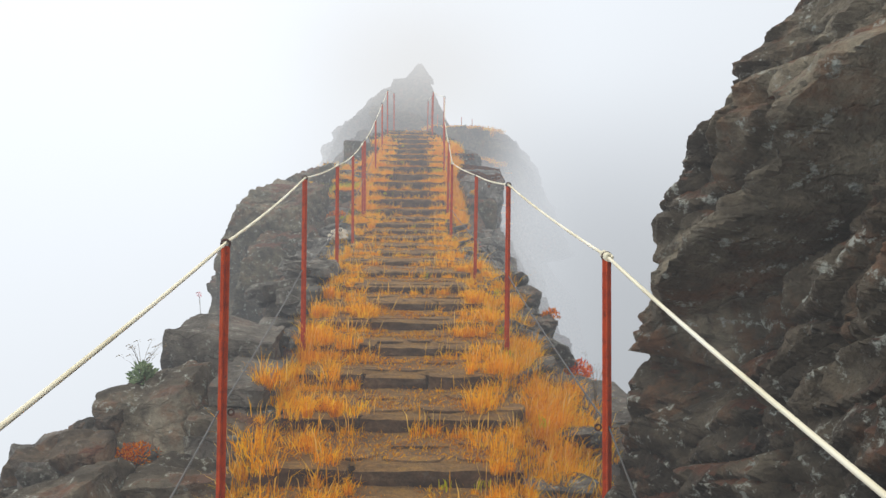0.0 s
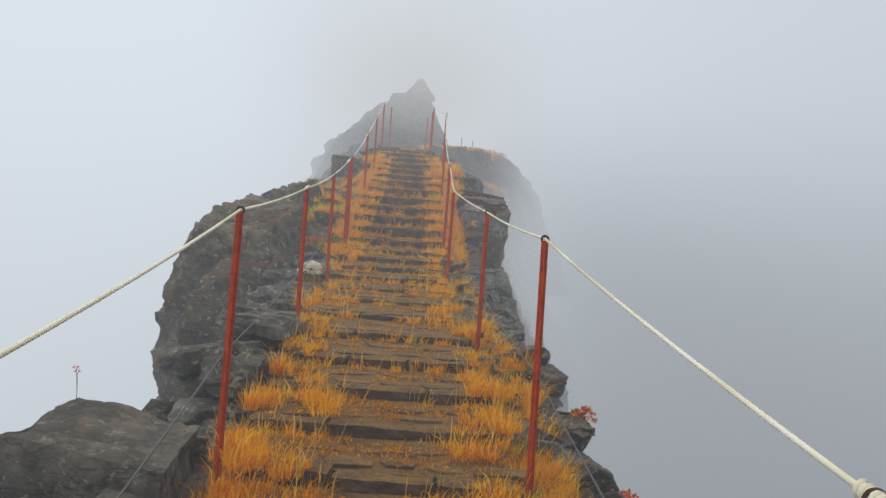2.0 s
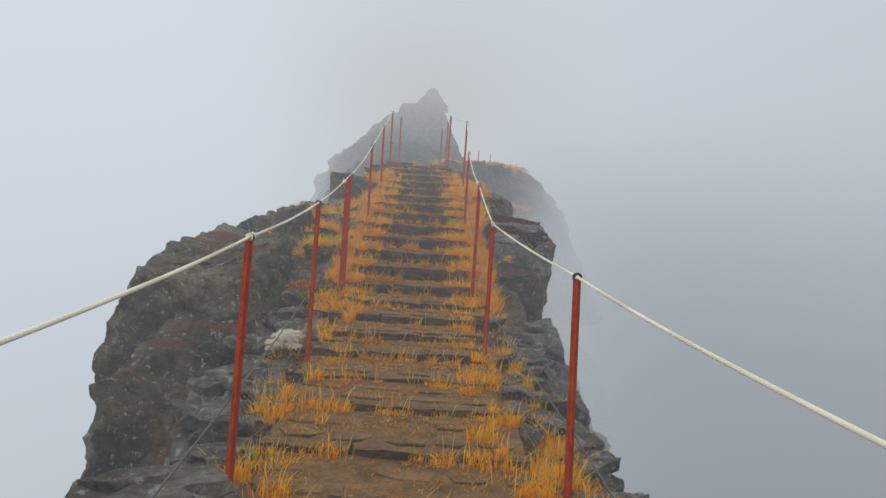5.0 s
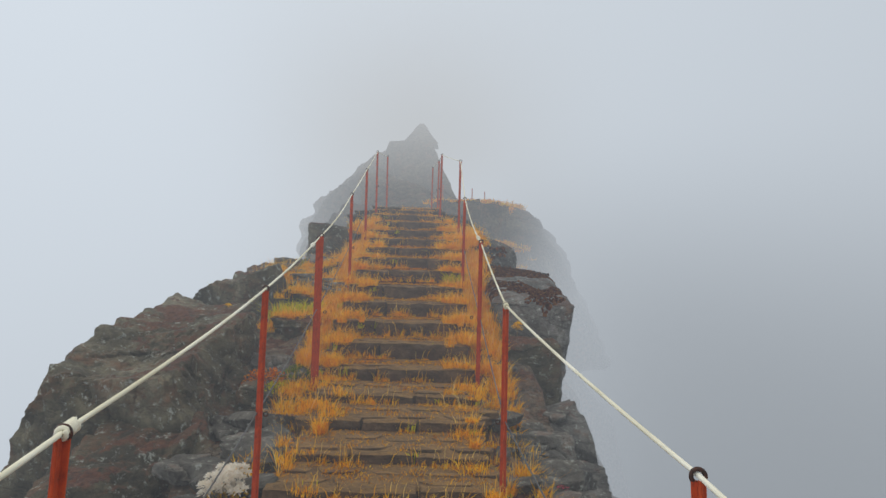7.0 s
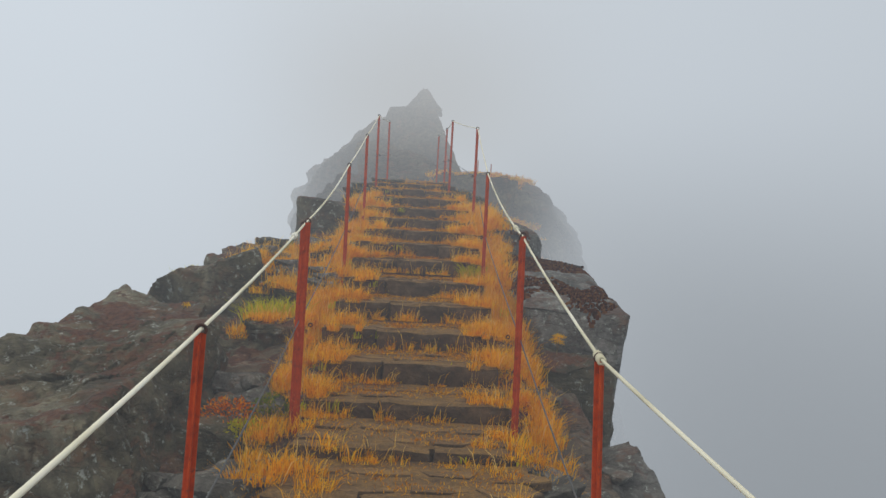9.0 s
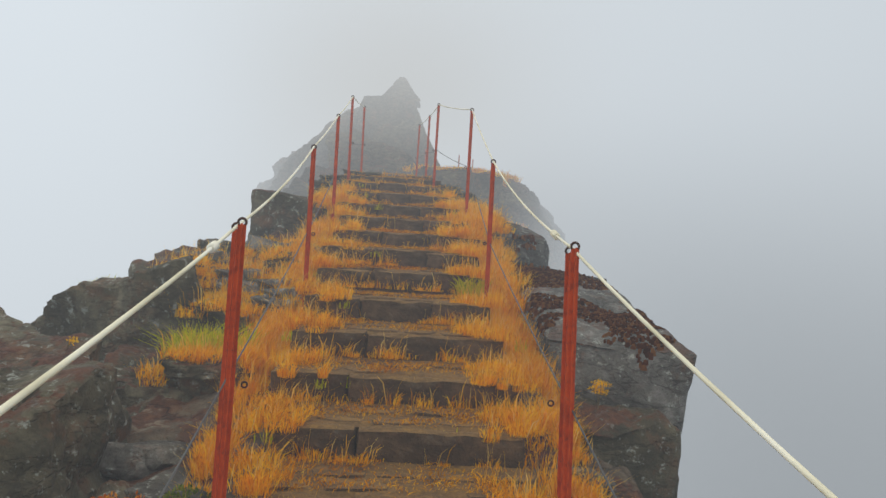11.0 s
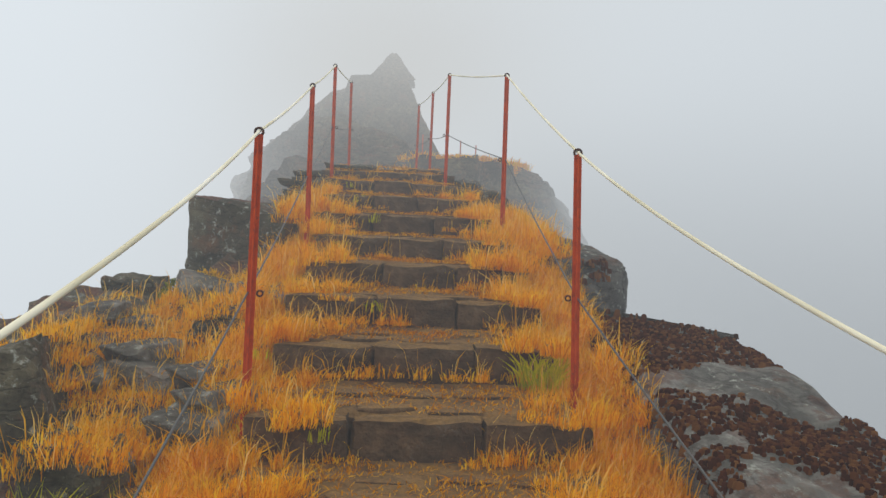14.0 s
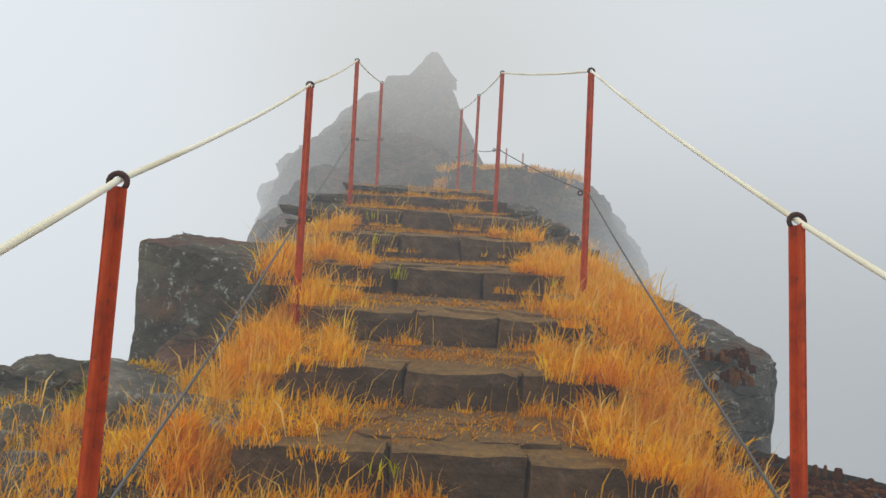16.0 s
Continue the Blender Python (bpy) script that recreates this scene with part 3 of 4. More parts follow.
hewn_part(edge_slab, (1.1, 4.6, 0.3), SLAB, (52, [(0.90, 4.30, 0.70), (1.46, 4.25, 0.66), (0.92, 5.05, 0.79), (1.28, 5.00, 0.76)], [(0.82, 4.1, -0.3), (1.5, 4.1, -0.3), (0.82, 5.2, -0.3), (1.4, 5.2, -0.3)]), relief=((2, 0.025), (6, 0.012)), n=(18, 22, 16), rounded=0.03)
outcrop = crag("rock_outcrop", (-1.1, 4.2, 0.5), [
    (12, (-0.92, 3.70, 0.74), (0.26, 0.20, 0.09), (0, 3, -5), 30),
    (13, (-0.98, 3.38, 0.62), (0.30, 0.22, 0.10), (2, -3, 6), 30),
    (14, (-1.30, 3.95, 0.72), (0.28, 0.45, 0.28), (0, -12, 0), 36),
    (15, (-1.45, 3.3, 0.42), (0.36, 0.5, 0.28), (5, -25, 0), 36),
    (16, (-1.75, 3.9, 0.30), (0.40, 0.5, 0.30), (5, -35, 10), 36),
], "stacked grey and brown rock outcrop beside the lower steps", "rocks", relief=SMALL)
hewn_part(outcrop, (-1.1, 4.2, 0.5), SLAB, (11, [(-1.56, 4.50, 1.14), (-0.87, 4.38, 1.06), (-1.50, 5.05, 1.15), (-0.92, 4.98, 1.09)], [(-1.62, 4.36, 0.2), (-0.83, 4.20, 0.2), (-1.55, 5.2, 0.2), (-0.88, 5.1, 0.2)]),
          relief=((2.6, 0.045), (6, 0.014), (14, 0.005)), n=(28, 26, 28), rounded=0.012)
hewn_part(outcrop, (-1.1, 4.2, 0.5), SLAB, (53, [(-1.07, 3.74, 0.97), (-0.75, 3.70, 0.96), (-1.08, 4.4, 1.00), (-0.76, 4.35, 0.99)], [(-1.06, 3.74, 0.84), (-0.75, 3.71, 0.84), (-1.06, 4.4, 0.8), (-0.76, 4.3, 0.8)]),
          (57, [(-1.14, 3.66, 0.835), (-0.76, 3.60, 0.83), (-1.12, 4.3, 0.85), (-0.76, 4.3, 0.85)], [(-1.13, 3.66, 0.80), (-0.76, 3.61, 0.80), (-1.1, 4.3, 0.7), (-0.76, 4.3, 0.7)]),
          (58, [(-1.10, 3.50, 0.79), (-0.80, 3.44, 0.78), (-1.12, 4.0, 0.80), (-0.8, 4.0, 0.8)], [(-1.12, 3.46, 0.3), (-0.78, 3.40, 0.3), (-1.12, 4.0, 0.3), (-0.8, 4.0, 0.3)]),
          relief=((4, 0.02), (10, 0.008)), n=(14, 14, 8), rounded=0.012)
for seed, label, top, foot in (
        (54, "angular dark grey boulder beside a step", [(-1.14, 6.32, 1.42), (-0.93, 6.26, 1.38), (-1.12, 6.54, 1.43), (-0.95, 6.52, 1.41)], [(-1.26, 6.18, 1.0), (-0.88, 6.10, 1.0), (-1.24, 6.75, 1.0), (-0.90, 6.7, 1.0)]),
        (55, "rounded brown-grey boulder beside a step", [(-1.22, 5.66, 1.20), (-0.92, 5.60, 1.15), (-1.20, 5.95, 1.22), (-0.94, 5.93, 1.20)], [(-1.28, 5.58, 0.8), (-0.88, 5.5, 0.8), (-1.26, 6.05, 0.8), (-0.90, 6.0, 0.8)]),
        (71, "flat-topped grey boulder half hidden in dry grass", [(-1.82, 13.80, 2.68), (-1.50, 13.74, 2.66), (-1.80, 14.05, 2.74), (-1.48, 14.03, 2.74)], [(-1.98, 13.7, 2.2), (-1.4, 13.66, 2.2), (-1.95, 14.25, 2.2), (-1.4, 14.2, 2.2)]),
        (72, "small grey boulder half hidden in dry grass", [(-1.50, 14.02, 2.88), (-1.24, 13.98, 2.86), (-1.48, 14.3, 2.9), (-1.26, 14.28, 2.9)], [(-1.55, 13.95, 2.3), (-1.2, 13.92, 2.3), (-1.55, 14.4, 2.3), (-1.2, 14.4, 2.3)]),
        (73, "rounded blue-grey boulder beside the green tuft", [(-1.68, 12.80, 2.58), (-1.42, 12.76, 2.55), (-1.66, 13.08, 2.6), (-1.44, 13.06, 2.58)], [(-1.74, 12.72, 2.0), (-1.36, 12.68, 2.0), (-1.74, 13.2, 2.0), (-1.38, 13.2, 2.0)]),
        (74, "flat plank-like grey rock beside a step", [(-1.66, 12.22, 2.31), (-1.22, 12.14, 2.30), (-1.62, 12.52, 2.33), (-1.2, 12.5, 2.33)], [(-1.66, 12.22, 2.22), (-1.22, 12.15, 2.22), (-1.62, 12.52, 1.9), (-1.2, 12.5, 1.9)]),
        (75, "broken grey rock plates at the edge of the crag", [(-2.62, 14.30, 2.76), (-1.95, 14.25, 2.72), (-2.55, 15.1, 2.90), (-1.85, 15.2, 2.94)], [(-2.75, 14.2, 1.2), (-1.9, 14.2, 1.6), (-2.7, 15.3, 1.2), (-1.8, 15.3, 1.6)]),
        (76, "broken grey rock plates at the edge of the crag", [(-2.30, 14.95, 2.98), (-1.98, 14.90, 2.99), (-2.28, 15.25, 3.0), (-1.95, 15.2, 3.02)], [(-2.34, 14.9, 2.4), (-1.92, 14.86, 2.4), (-2.34, 15.3, 2.4), (-1.9, 15.3, 2.4)]),
        (77, "square grey rock ledge below the shoulder", [(0.46, 11.86, 2.17), (0.98, 11.92, 2.14), (0.46, 12.4, 2.2), (0.98, 12.4, 2.18)], [(0.42, 11.8, 1.2), (1.0, 11.86, 1.2), (0.42, 12.4, 1.2), (1.0, 12.4, 1.2)]),
        (78, "low grey boulder grown over with cushion plants", [(-1.60, 10.80, 1.86), (-1.14, 10.74, 1.82), (-1.58, 11.35, 1.93), (-1.15, 11.32, 1.91)], [(-1.68, 10.7, 1.2), (-1.08, 10.65, 1.2), (-1.66, 11.45, 1.2), (-1.08, 11.4, 1.2)]),
        (79, "dark rock carrying a red shrub at the edge of the drop", [(0.88, 5.12, 0.74), (1.22, 5.12, 0.68), (0.86, 5.5, 0.78), (1.20, 5.5, 0.72)], [(0.82, 5.0, -0.2), (1.3, 5.0, -0.2), (0.82, 5.6, -0.2), (1.28, 5.6, -0.2)]),
        (68, "flat dark slab jutting from the edge of a step", [(0.56, 5.50, 1.10), (1.00, 5.48, 1.08), (0.56, 5.86, 1.12), (0.96, 5.84, 1.10)], [(0.56, 5.50, 0.98), (0.98, 5.50, 0.96), (0.56, 5.9, 0.7), (0.98, 5.9, 0.7)]),
        (69, "flat dark slab jutting from the edge of a step", [(0.52, 6.20, 1.26), (0.92, 6.18, 1.23), (0.52, 6.55, 1.28), (0.90, 6.52, 1.26)], [(0.52, 6.20, 1.14), (0.90, 6.20, 1.12), (0.52, 6.6, 0.8), (0.92, 6.6, 0.8)]),
        (56, "rounded brown-grey boulder beside a step", [(-1.46, 5.60, 0.98), (-1.28, 5.55, 0.98), (-1.46, 5.82, 1.02), (-1.28, 5.82, 1.02)], [(-1.52, 5.5, 0.5), (-1.24, 5.45, 0.5), (-1.52, 5.9, 0.5), (-1.24, 5.9, 0.5)])):
    ob = tagged(new("boulder"), label, "rock")
    at = (sum(c[0] for c in foot) / 4, sum(c[1] for c in foot) / 4, foot[0][2])
    ob.matrix_basis = pose(*at)
    hewn_part(ob, at, CRAG if seed > 70 else SLAB, (seed, top, foot), relief=((2.6, 0.05), (7, 0.024), (17, 0.009)), n=(24, 24, 22), rounded=0.035)
crag("crag", (-2.4, 11.2, -1.0), [
    (21, (-2.30, 11.45, 0.82), (0.95, 1.25, 1.75), (0, -10, 6), 90, (-0.55, 0.0, 0.83, 0.80)),
    (22, (-1.95, 10.1, 0.55), (0.60, 1.0, 1.15), (14, 8, 0), 70, (0.35, -0.5, 0.8, 0.75)),
    (23, (-2.68, 11.6, -0.1), (0.70, 0.9, 1.45), (0, -6, 0), 60),
], "big grey crag of broken basalt beside the steps", "crag", CRAG)
crag("crag", (-2.2, 14.0, 0.0), [
    (24, (-2.32, 14.0, 1.39), (0.90, 1.10, 1.45), (0, -6, 0), 80, (-0.6, 0.0, 0.8, 0.82)),
    (25, (-1.80, 12.9, 1.50), (0.55, 0.8, 0.75), (10, 6, 0), 60),
    (26, (-1.65, 11.9, 1.25), (0.42, 0.7, 0.75), (12, 6, 0), 50),
], "rounded rock crag with grass tufts beside the steps", "crag", CRAG)
shoulder = crag("crag", (0.7, 12.4, 0.0), [
    (29, (0.66, 11.3, 0.80), (0.50, 0.55, 0.85), (0, 8, 5), 60),
    (30, (0.58, 10.2, 0.55), (0.50, 0.60, 0.80), (4, 12, 0), 60),
], "grey rock shoulder overhanging the drop beside the steps", "crag", MOSSY, ((1.1, 0.04), (3.0, 0.022), (8, 0.010)))
hewn_part(shoulder, (0.7, 12.4, 0.0), MOSSY, (27, [(0.38, 12.46, 2.56), (1.15, 12.08, 2.52), (0.30, 14.55, 3.04), (1.22, 14.30, 2.90)], [(0.34, 12.42, 1.0), (0.95, 12.08, 1.0), (0.20, 14.2, 1.0), (1.10, 13.9, 1.0)]),
          relief=((1.3, 0.05), (3.5, 0.022), (9, 0.012)), n=(36, 48, 34), rounded=0.09)
square = tagged(new("boulder"), "square dark boulder standing beside the steps", "rock")
square.matrix_basis = pose(-1.6, 15.7, 2.6)
hewn_part(square, (-1.6, 15.7, 2.6), CRAG, (31, [(-1.97, 15.50, 3.53), (-1.28, 15.25, 3.38), (-2.05, 16.35, 3.58), (-1.18, 16.30, 3.52)], [(-1.97, 15.40, 2.45), (-1.25, 15.20, 2.45), (-2.0, 16.4, 2.45), (-1.15, 16.4, 2.45)]),
          relief=((1.8, 0.03), (4.5, 0.022), (11, 0.010)), n=(30, 34, 36), rounded=0.02)
wedge = tagged(new("boulder"), "broad mossy boulder sloping down beside the steps", "rock")
wedge.matrix_basis = pose(0.5, 15.5, 2.3)
hewn_part(wedge, (0.5, 15.5, 2.3), MOSSY, (33, [(0.02, 14.85, 3.26), (0.85, 14.98, 3.17), (-0.02, 16.5, 3.62), (0.86, 16.0, 3.28)], [(0.0, 14.8, 2.1), (0.90, 15.0, 2.1), (0.0, 16.5, 2.3), (0.95, 16.1, 2.1)]),
          relief=((1.8, 0.05), (4.5, 0.028), (11, 0.012)), n=(30, 36, 20), rounded=0.05)
peak = crag("peak", (-1.8, 28.5, 0.0), [
    (41, (-2.1, 29.2, 3.3), (2.6, 2.0, 4.2), (0, 0, 10), 60, (-0.55, 0.0, 0.83, 0.74), (0.85, 0, 0.5, 0.95)),
    (44, (-1.3, 26.6, 3.2), (1.1, 1.3, 2.9), (8, 0, 0), 50, (0, -0.5, 0.85, 0.8)),
    (48, (-2.5, 25.8, 3.0), (1.2, 1.5, 2.0), (0, -10, 0), 50, (-0.6, 0, 0.8, 0.7)),
], "dark pointed rock peak fading into the cloud", "peak", ROCK_FAR, FAR)
hewn_part(peak, (-1.8, 28.5, 0.0), ROCK_FAR,
          (43, [(-0.84, 27.7, 7.74), (-0.74, 27.7, 7.74), (-0.84, 28.2, 7.70), (-0.74, 28.2, 7.70)], [(-1.42, 27.5, 7.06), (-0.28, 27.5, 7.12), (-1.42, 28.4, 7.06), (-0.28, 28.4, 7.12)]),
          (42, [(-1.75, 27.4, 7.12), (-0.46, 27.4, 7.14), (-1.75, 28.6, 7.12), (-0.46, 28.6, 7.14)], [(-2.4, 27.0, 4.6), (0.62, 27.0, 4.6), (-2.4, 29.0, 4.6), (0.62, 29.0, 4.6)]),
          relief=((2.0, 0.05), (5, 0.03)), n=(14, 14, 14), rounded=0.0)
far_crag = crag("crag", (1.4, 26.0, 2.0), [
    (46, (0.3, 25.2, 3.5), (1.3, 1.6, 1.3), (0, 0, 0), 46),
], "grassy rock shoulder fading into the cloud", "crag", ROCK_FAR, ((0.6, 0.22), (2, 0.1), (5, 0.04)))
hewn_part(far_crag, (1.4, 26.0, 2.0), ROCK_FAR, (45, [(0.2, 25.2, 5.0), (2.5, 25.4, 4.85), (0.2, 27.4, 5.3), (2.75, 27.0, 4.95)], [(0.0, 24.6, 0.5), (4.6, 25.0, 0.5), (0.0, 28.0, 0.5), (5.2, 27.4, 0.5)]),
          relief=((0.6, 0.16), (1.6, 0.09), (4.5, 0.05)), n=(30, 24, 32), rounded=0.3)

def height_over(names, x, y, default):
    """The top of the named rocks or ground at (x, y)."""
    key = tuple(names)
    if key not in TREES:
        verts, faces = [], []
        for ob in scene.objects:
            top = ob.parent or ob
            if ob.type == "MESH" and top.name.split(".")[0] in names:
                m = (top.matrix_basis @ ob.matrix_basis) if ob.parent else ob.matrix_basis
                first = len(verts)
                verts += [m @ v.co for v in ob.data.vertices]
                faces += [tuple(first + k for k in p.vertices) for p in ob.data.polygons]
        TREES[key] = BVHTree.FromPolygons(verts, faces)
    place = TREES[key].ray_cast(Vector((x, y, 30)), Vector((0, 0, -1)))[0]
    return place.z if place else default


TREES = {}
ROCKS = ("ground", "crag", "boulder", "rock_outcrop", "stone_staircase")

# Thin layered ledges of rock at the head of the steps.
for seed, (x, y, z), (lx, ly) in ((61, (-1.62, 17.0, 3.78), (0.62, 0.9)), (62, (-1.55, 17.3, 3.90), (0.55, 0.8)), (63, (-1.30, 17.7, 4.02), (0.5, 0.7)), (64, (-0.16, 16.5, 3.60), (0.62, 0.7)),
                                  (65, (-0.22, 16.9, 3.74), (0.55, 0.7)), (66, (-0.26, 17.4, 3.88), (0.45, 0.7))):
    ob = tagged(new("rock_ledge"), "thin layered ledge of dark rock beside the top steps", "rock", "ledges at the head of the steps")
    ob.matrix_basis = pose(x + lx / 2, y + ly / 2, z - 0.5)
    hewn_part(ob, (x + lx / 2, y + ly / 2, z - 0.5), CRAG, *[(seed * 3 + k, [(x + a, y + b, z - 0.07 * k) for a, b in ((0, 0), (lx, 0.05), (0.02, ly), (lx, ly))], [(x + a, y + b - 0.03 * k, z - 0.07 * k - (0.06 if k < 2 else 0.5)) for a, b in ((0.02, 0.02), (lx, 0.05), (0.02, ly), (lx, ly))]) for k in range(3)],
              relief=((3, 0.03), (8, 0.015)), n=(12, 12, 4), rounded=0.012)

# Loose flat stones along both edges of the steps.
STONES = []
for k in range(10):
    q = random.Random(k + 50)
    p, f = rock_shape(60 + k, (q.uniform(0.12, 0.24), q.uniform(0.10, 0.18), q.uniform(0.035, 0.08)), 14, planes=8, relief=((4.0, 0.02), (11, 0.007)), tilt=(q.uniform(-6, 6), q.uniform(-6, 6), 0))
    STONES.append(mesh_of("stone", p, f, PALE))
RUBBLE = []
for k in range(6):
    q = random.Random(k + 80)
    p, f = rock_shape(160 + k, (q.uniform(0.14, 0.24), q.uniform(0.12, 0.2), q.uniform(0.10, 0.16)), 14, planes=10, relief=((4.0, 0.03), (11, 0.010)))
    RUBBLE.append(mesh_of("stone", p, f, PALE if k % 2 else SOIL))
q = random.Random(77)
laid = 0
for k in range(480):
    y = q.uniform(2.0, 18.5) if k % 5 < 2 else q.uniform(5.1, 10.8)
    left = k % 2 == 0 or k % 5 == 3
    w = np.interp(y, LEFT_Y, LEFT_W) if left else np.interp(y, RIGHT_Y, RIGHT_W)
    off = q.uniform(0.70, max(0.85, w + 0.12))
    x = float(centre_x(y)) + (-off if left else off)
    k_up = q.uniform(0.55, 1.15)
    z = height_over(ROCKS, x, y, 0.0) + q.uniform(-0.005, 0.03)
    if z > float(stair_z(y)) + (0.12 if left else 0.02) or (3.2 < y < 5.1 or y > 15.0 if left else 11.6 < y < 16.7):
        continue
    if laid == 230:
        break
    laid += 1
    m = pose(x, y, z, q.uniform(-9, 9), q.uniform(-9, 9), q.uniform(0, 360)) @ Matrix.Diagonal((k_up, k_up, k_up, 1))
    thing("stone", STONES[k % 10], m, "flat grey loose stone at the edge of the steps", "stone", "stones edging the steps")

# Rubble on the slope below the outcrop.
for k in range(66):
    x, y = q.uniform(-2.5, -1.05), q.uniform(2.7, 4.7)
    z = height_over(("ground", "rock_outcrop"), x, y, None)
    if z is None or z > 0.85:
        continue
    k_up = q.uniform(0.2, 0.75)
    thing("stone", RUBBLE[k % 6], pose(x, y, z + 0.01, q.uniform(-25, 25), q.uniform(-25, 25), q.uniform(0, 360)) @ Matrix.Diagonal((k_up, k_up, k_up, 1)), "broken brown stone lying on the slope", "stone", "rubble on the slope")

# ---- posts, ropes ----
POST_TOPS = {
    "left": [(-0.648, 2.70, 1.69), (-0.752, 4.75, 2.05), (-0.835, 6.76, 2.29), (-0.955, 8.88, 2.575), (-1.066, 11.09, 2.99), (-1.091, 13.24, 3.615),
             (-1.142, 15.22, 4.215), (-1.202, 17.39, 4.876), (-1.191, 19.48, 5.19)],
    "right": [(0.695, 2.665, 1.66), (0.538, 4.82, 2.024), (0.424, 6.855, 2.217), (0.228, 9.15, 2.52), (0.199, 11.11, 2.976), (0.137, 13.45, 3.627),
              (0.127, 15.49, 4.415), (-0.136, 17.46, 4.866), (-0.193, 19.66, 5.156), (-0.329, 20.92, 5.243)],
}


def post_mesh(tall):
    """A flat-faced steel T bar."""
    bm = bmesh.new()
    for lx, ly, oy in ((0.031, 0.006, 0), (0.006, 0.028, 0.014)):
        m = bmesh.ops.create_cube(bm, size=1)
        bmesh.ops.scale(bm, vec=(lx, ly, tall), verts=m["verts"])
        bmesh.ops.translate(bm, vec=(0, oy, tall / 2), verts=m["verts"])
    bmesh.ops.bevel(bm, geom=bm.edges[:], offset=0.0015, segments=1, affect="EDGES")
    me = bpy.data.meshes.new("post_bar")
    bm.to_mesh(me)
    bm.free()
    me.materials.append(PAINT)
    return me


def ring_mesh(name, radius, thick, turn=2 * math.pi, material=None):
    pts = [(radius * math.cos(a), 0, radius * math.sin(a)) for a in np.linspace(-0.25 * math.pi, -0.25 * math.pi + turn, 15)]
    return tube_mesh(name, pts, thick, material or PAINT, 6)


def strut_mesh(wide):
    p, f = box_grid((2, 1, 1))
    return mesh_of("crossbar", (p - 0.5) * np.array([wide, 0.008, 0.022]), f, PAINT)


HOOK, EYE = ring_mesh("hook", 0.0145, 0.005, math.pi * 1.5, IRON), ring_mesh("eyelet", 0.010, 0.0035, 2 * math.pi, IRON)
STRUT = strut_mesh(0.125)
for side, tops in POST_TOPS.items():
    for n, (x, y, z) in enumerate(tops):
        by = y - 0.15
        bz = float(stair_z(by)) - 0.14
        base = Vector((x + (0.02 if side == "left" else -0.01), by, bz))
        way = Vector((x, y, z)) - base
        turn = way.to_track_quat("Z", "Y").to_matrix().to_4x4()
        twin = n == 4
        ob = tagged(new("rail_post"), ("twin " if twin else "") + "rusty red-painted steel rail post" + (" joined by crossbars" if twin else " beside the steps"), "post", side + " rail posts")
        ob.matrix_basis = Matrix.Translation(base) @ turn @ pose(0, 0, 0, 0, 0, (7 * n) % 11 - 5)
        for dx, dy in (((0.014, -0.06), (-0.014, 0.06)) if twin and side == "left" else ((0.0, -0.06), (0.0, 0.06)) if twin else ((0.0, 0.0),)):
            bar = part("bar", post_mesh(way.length), ob, pose(dx, dy, 0))
            part("hook", HOOK, bar, pose(0, 0, way.length + 0.008), "bent dark iron hook holding the rope")
        if twin:
            for up in (0.3, 0.92):
                part("crossbar", STRUT, ob, pose(0, 0, way.length - up * 0.8 + 0.1, 0, 0, 103 if side == "left" else 90))
        part("eyelet", EYE, ob, pose((-0.030 if side == "left" else 0.030) * (2 if twin else 1), 0.0, way.length - 0.58), "small steel ring for the cable")


for x, y in ((-0.1, 26.0), (0.75, 26.6), (1.15, 27.2)):
    ob = tagged(new("rail_post"), "distant red rail post on the misty rock shoulder", "post", "far rail posts")
    ob.matrix_basis = pose(x, y, 4.55)
    part("bar", post_mesh(1.08), ob)


def rope_points(tops, start, end, sags={}):
    nodes = [start] + list(tops) + ([end] if end else [])
    pts = []
    for n, (a, b) in enumerate(zip(nodes[:-1], nodes[1:])):
        a, b = Vector(a), Vector(b)
        steps = max(6, int((b - a).length / 0.035))
        for k in range(steps):
            u = k / steps
            pts.append(a.lerp(b, u) - Vector((0, 0, sags.get(n, 0.06) * u * (1 - u))))
    pts.append(Vector(nodes[-1]))
    return pts


SAG = {"left": {5: 0.16}, "right": {5: 0.20}}
KNOTS = {"left": [(2, 0.01), (3, 0.80)], "right": [(0, 0.0), (3, 0.0), (4, 0.13)]}
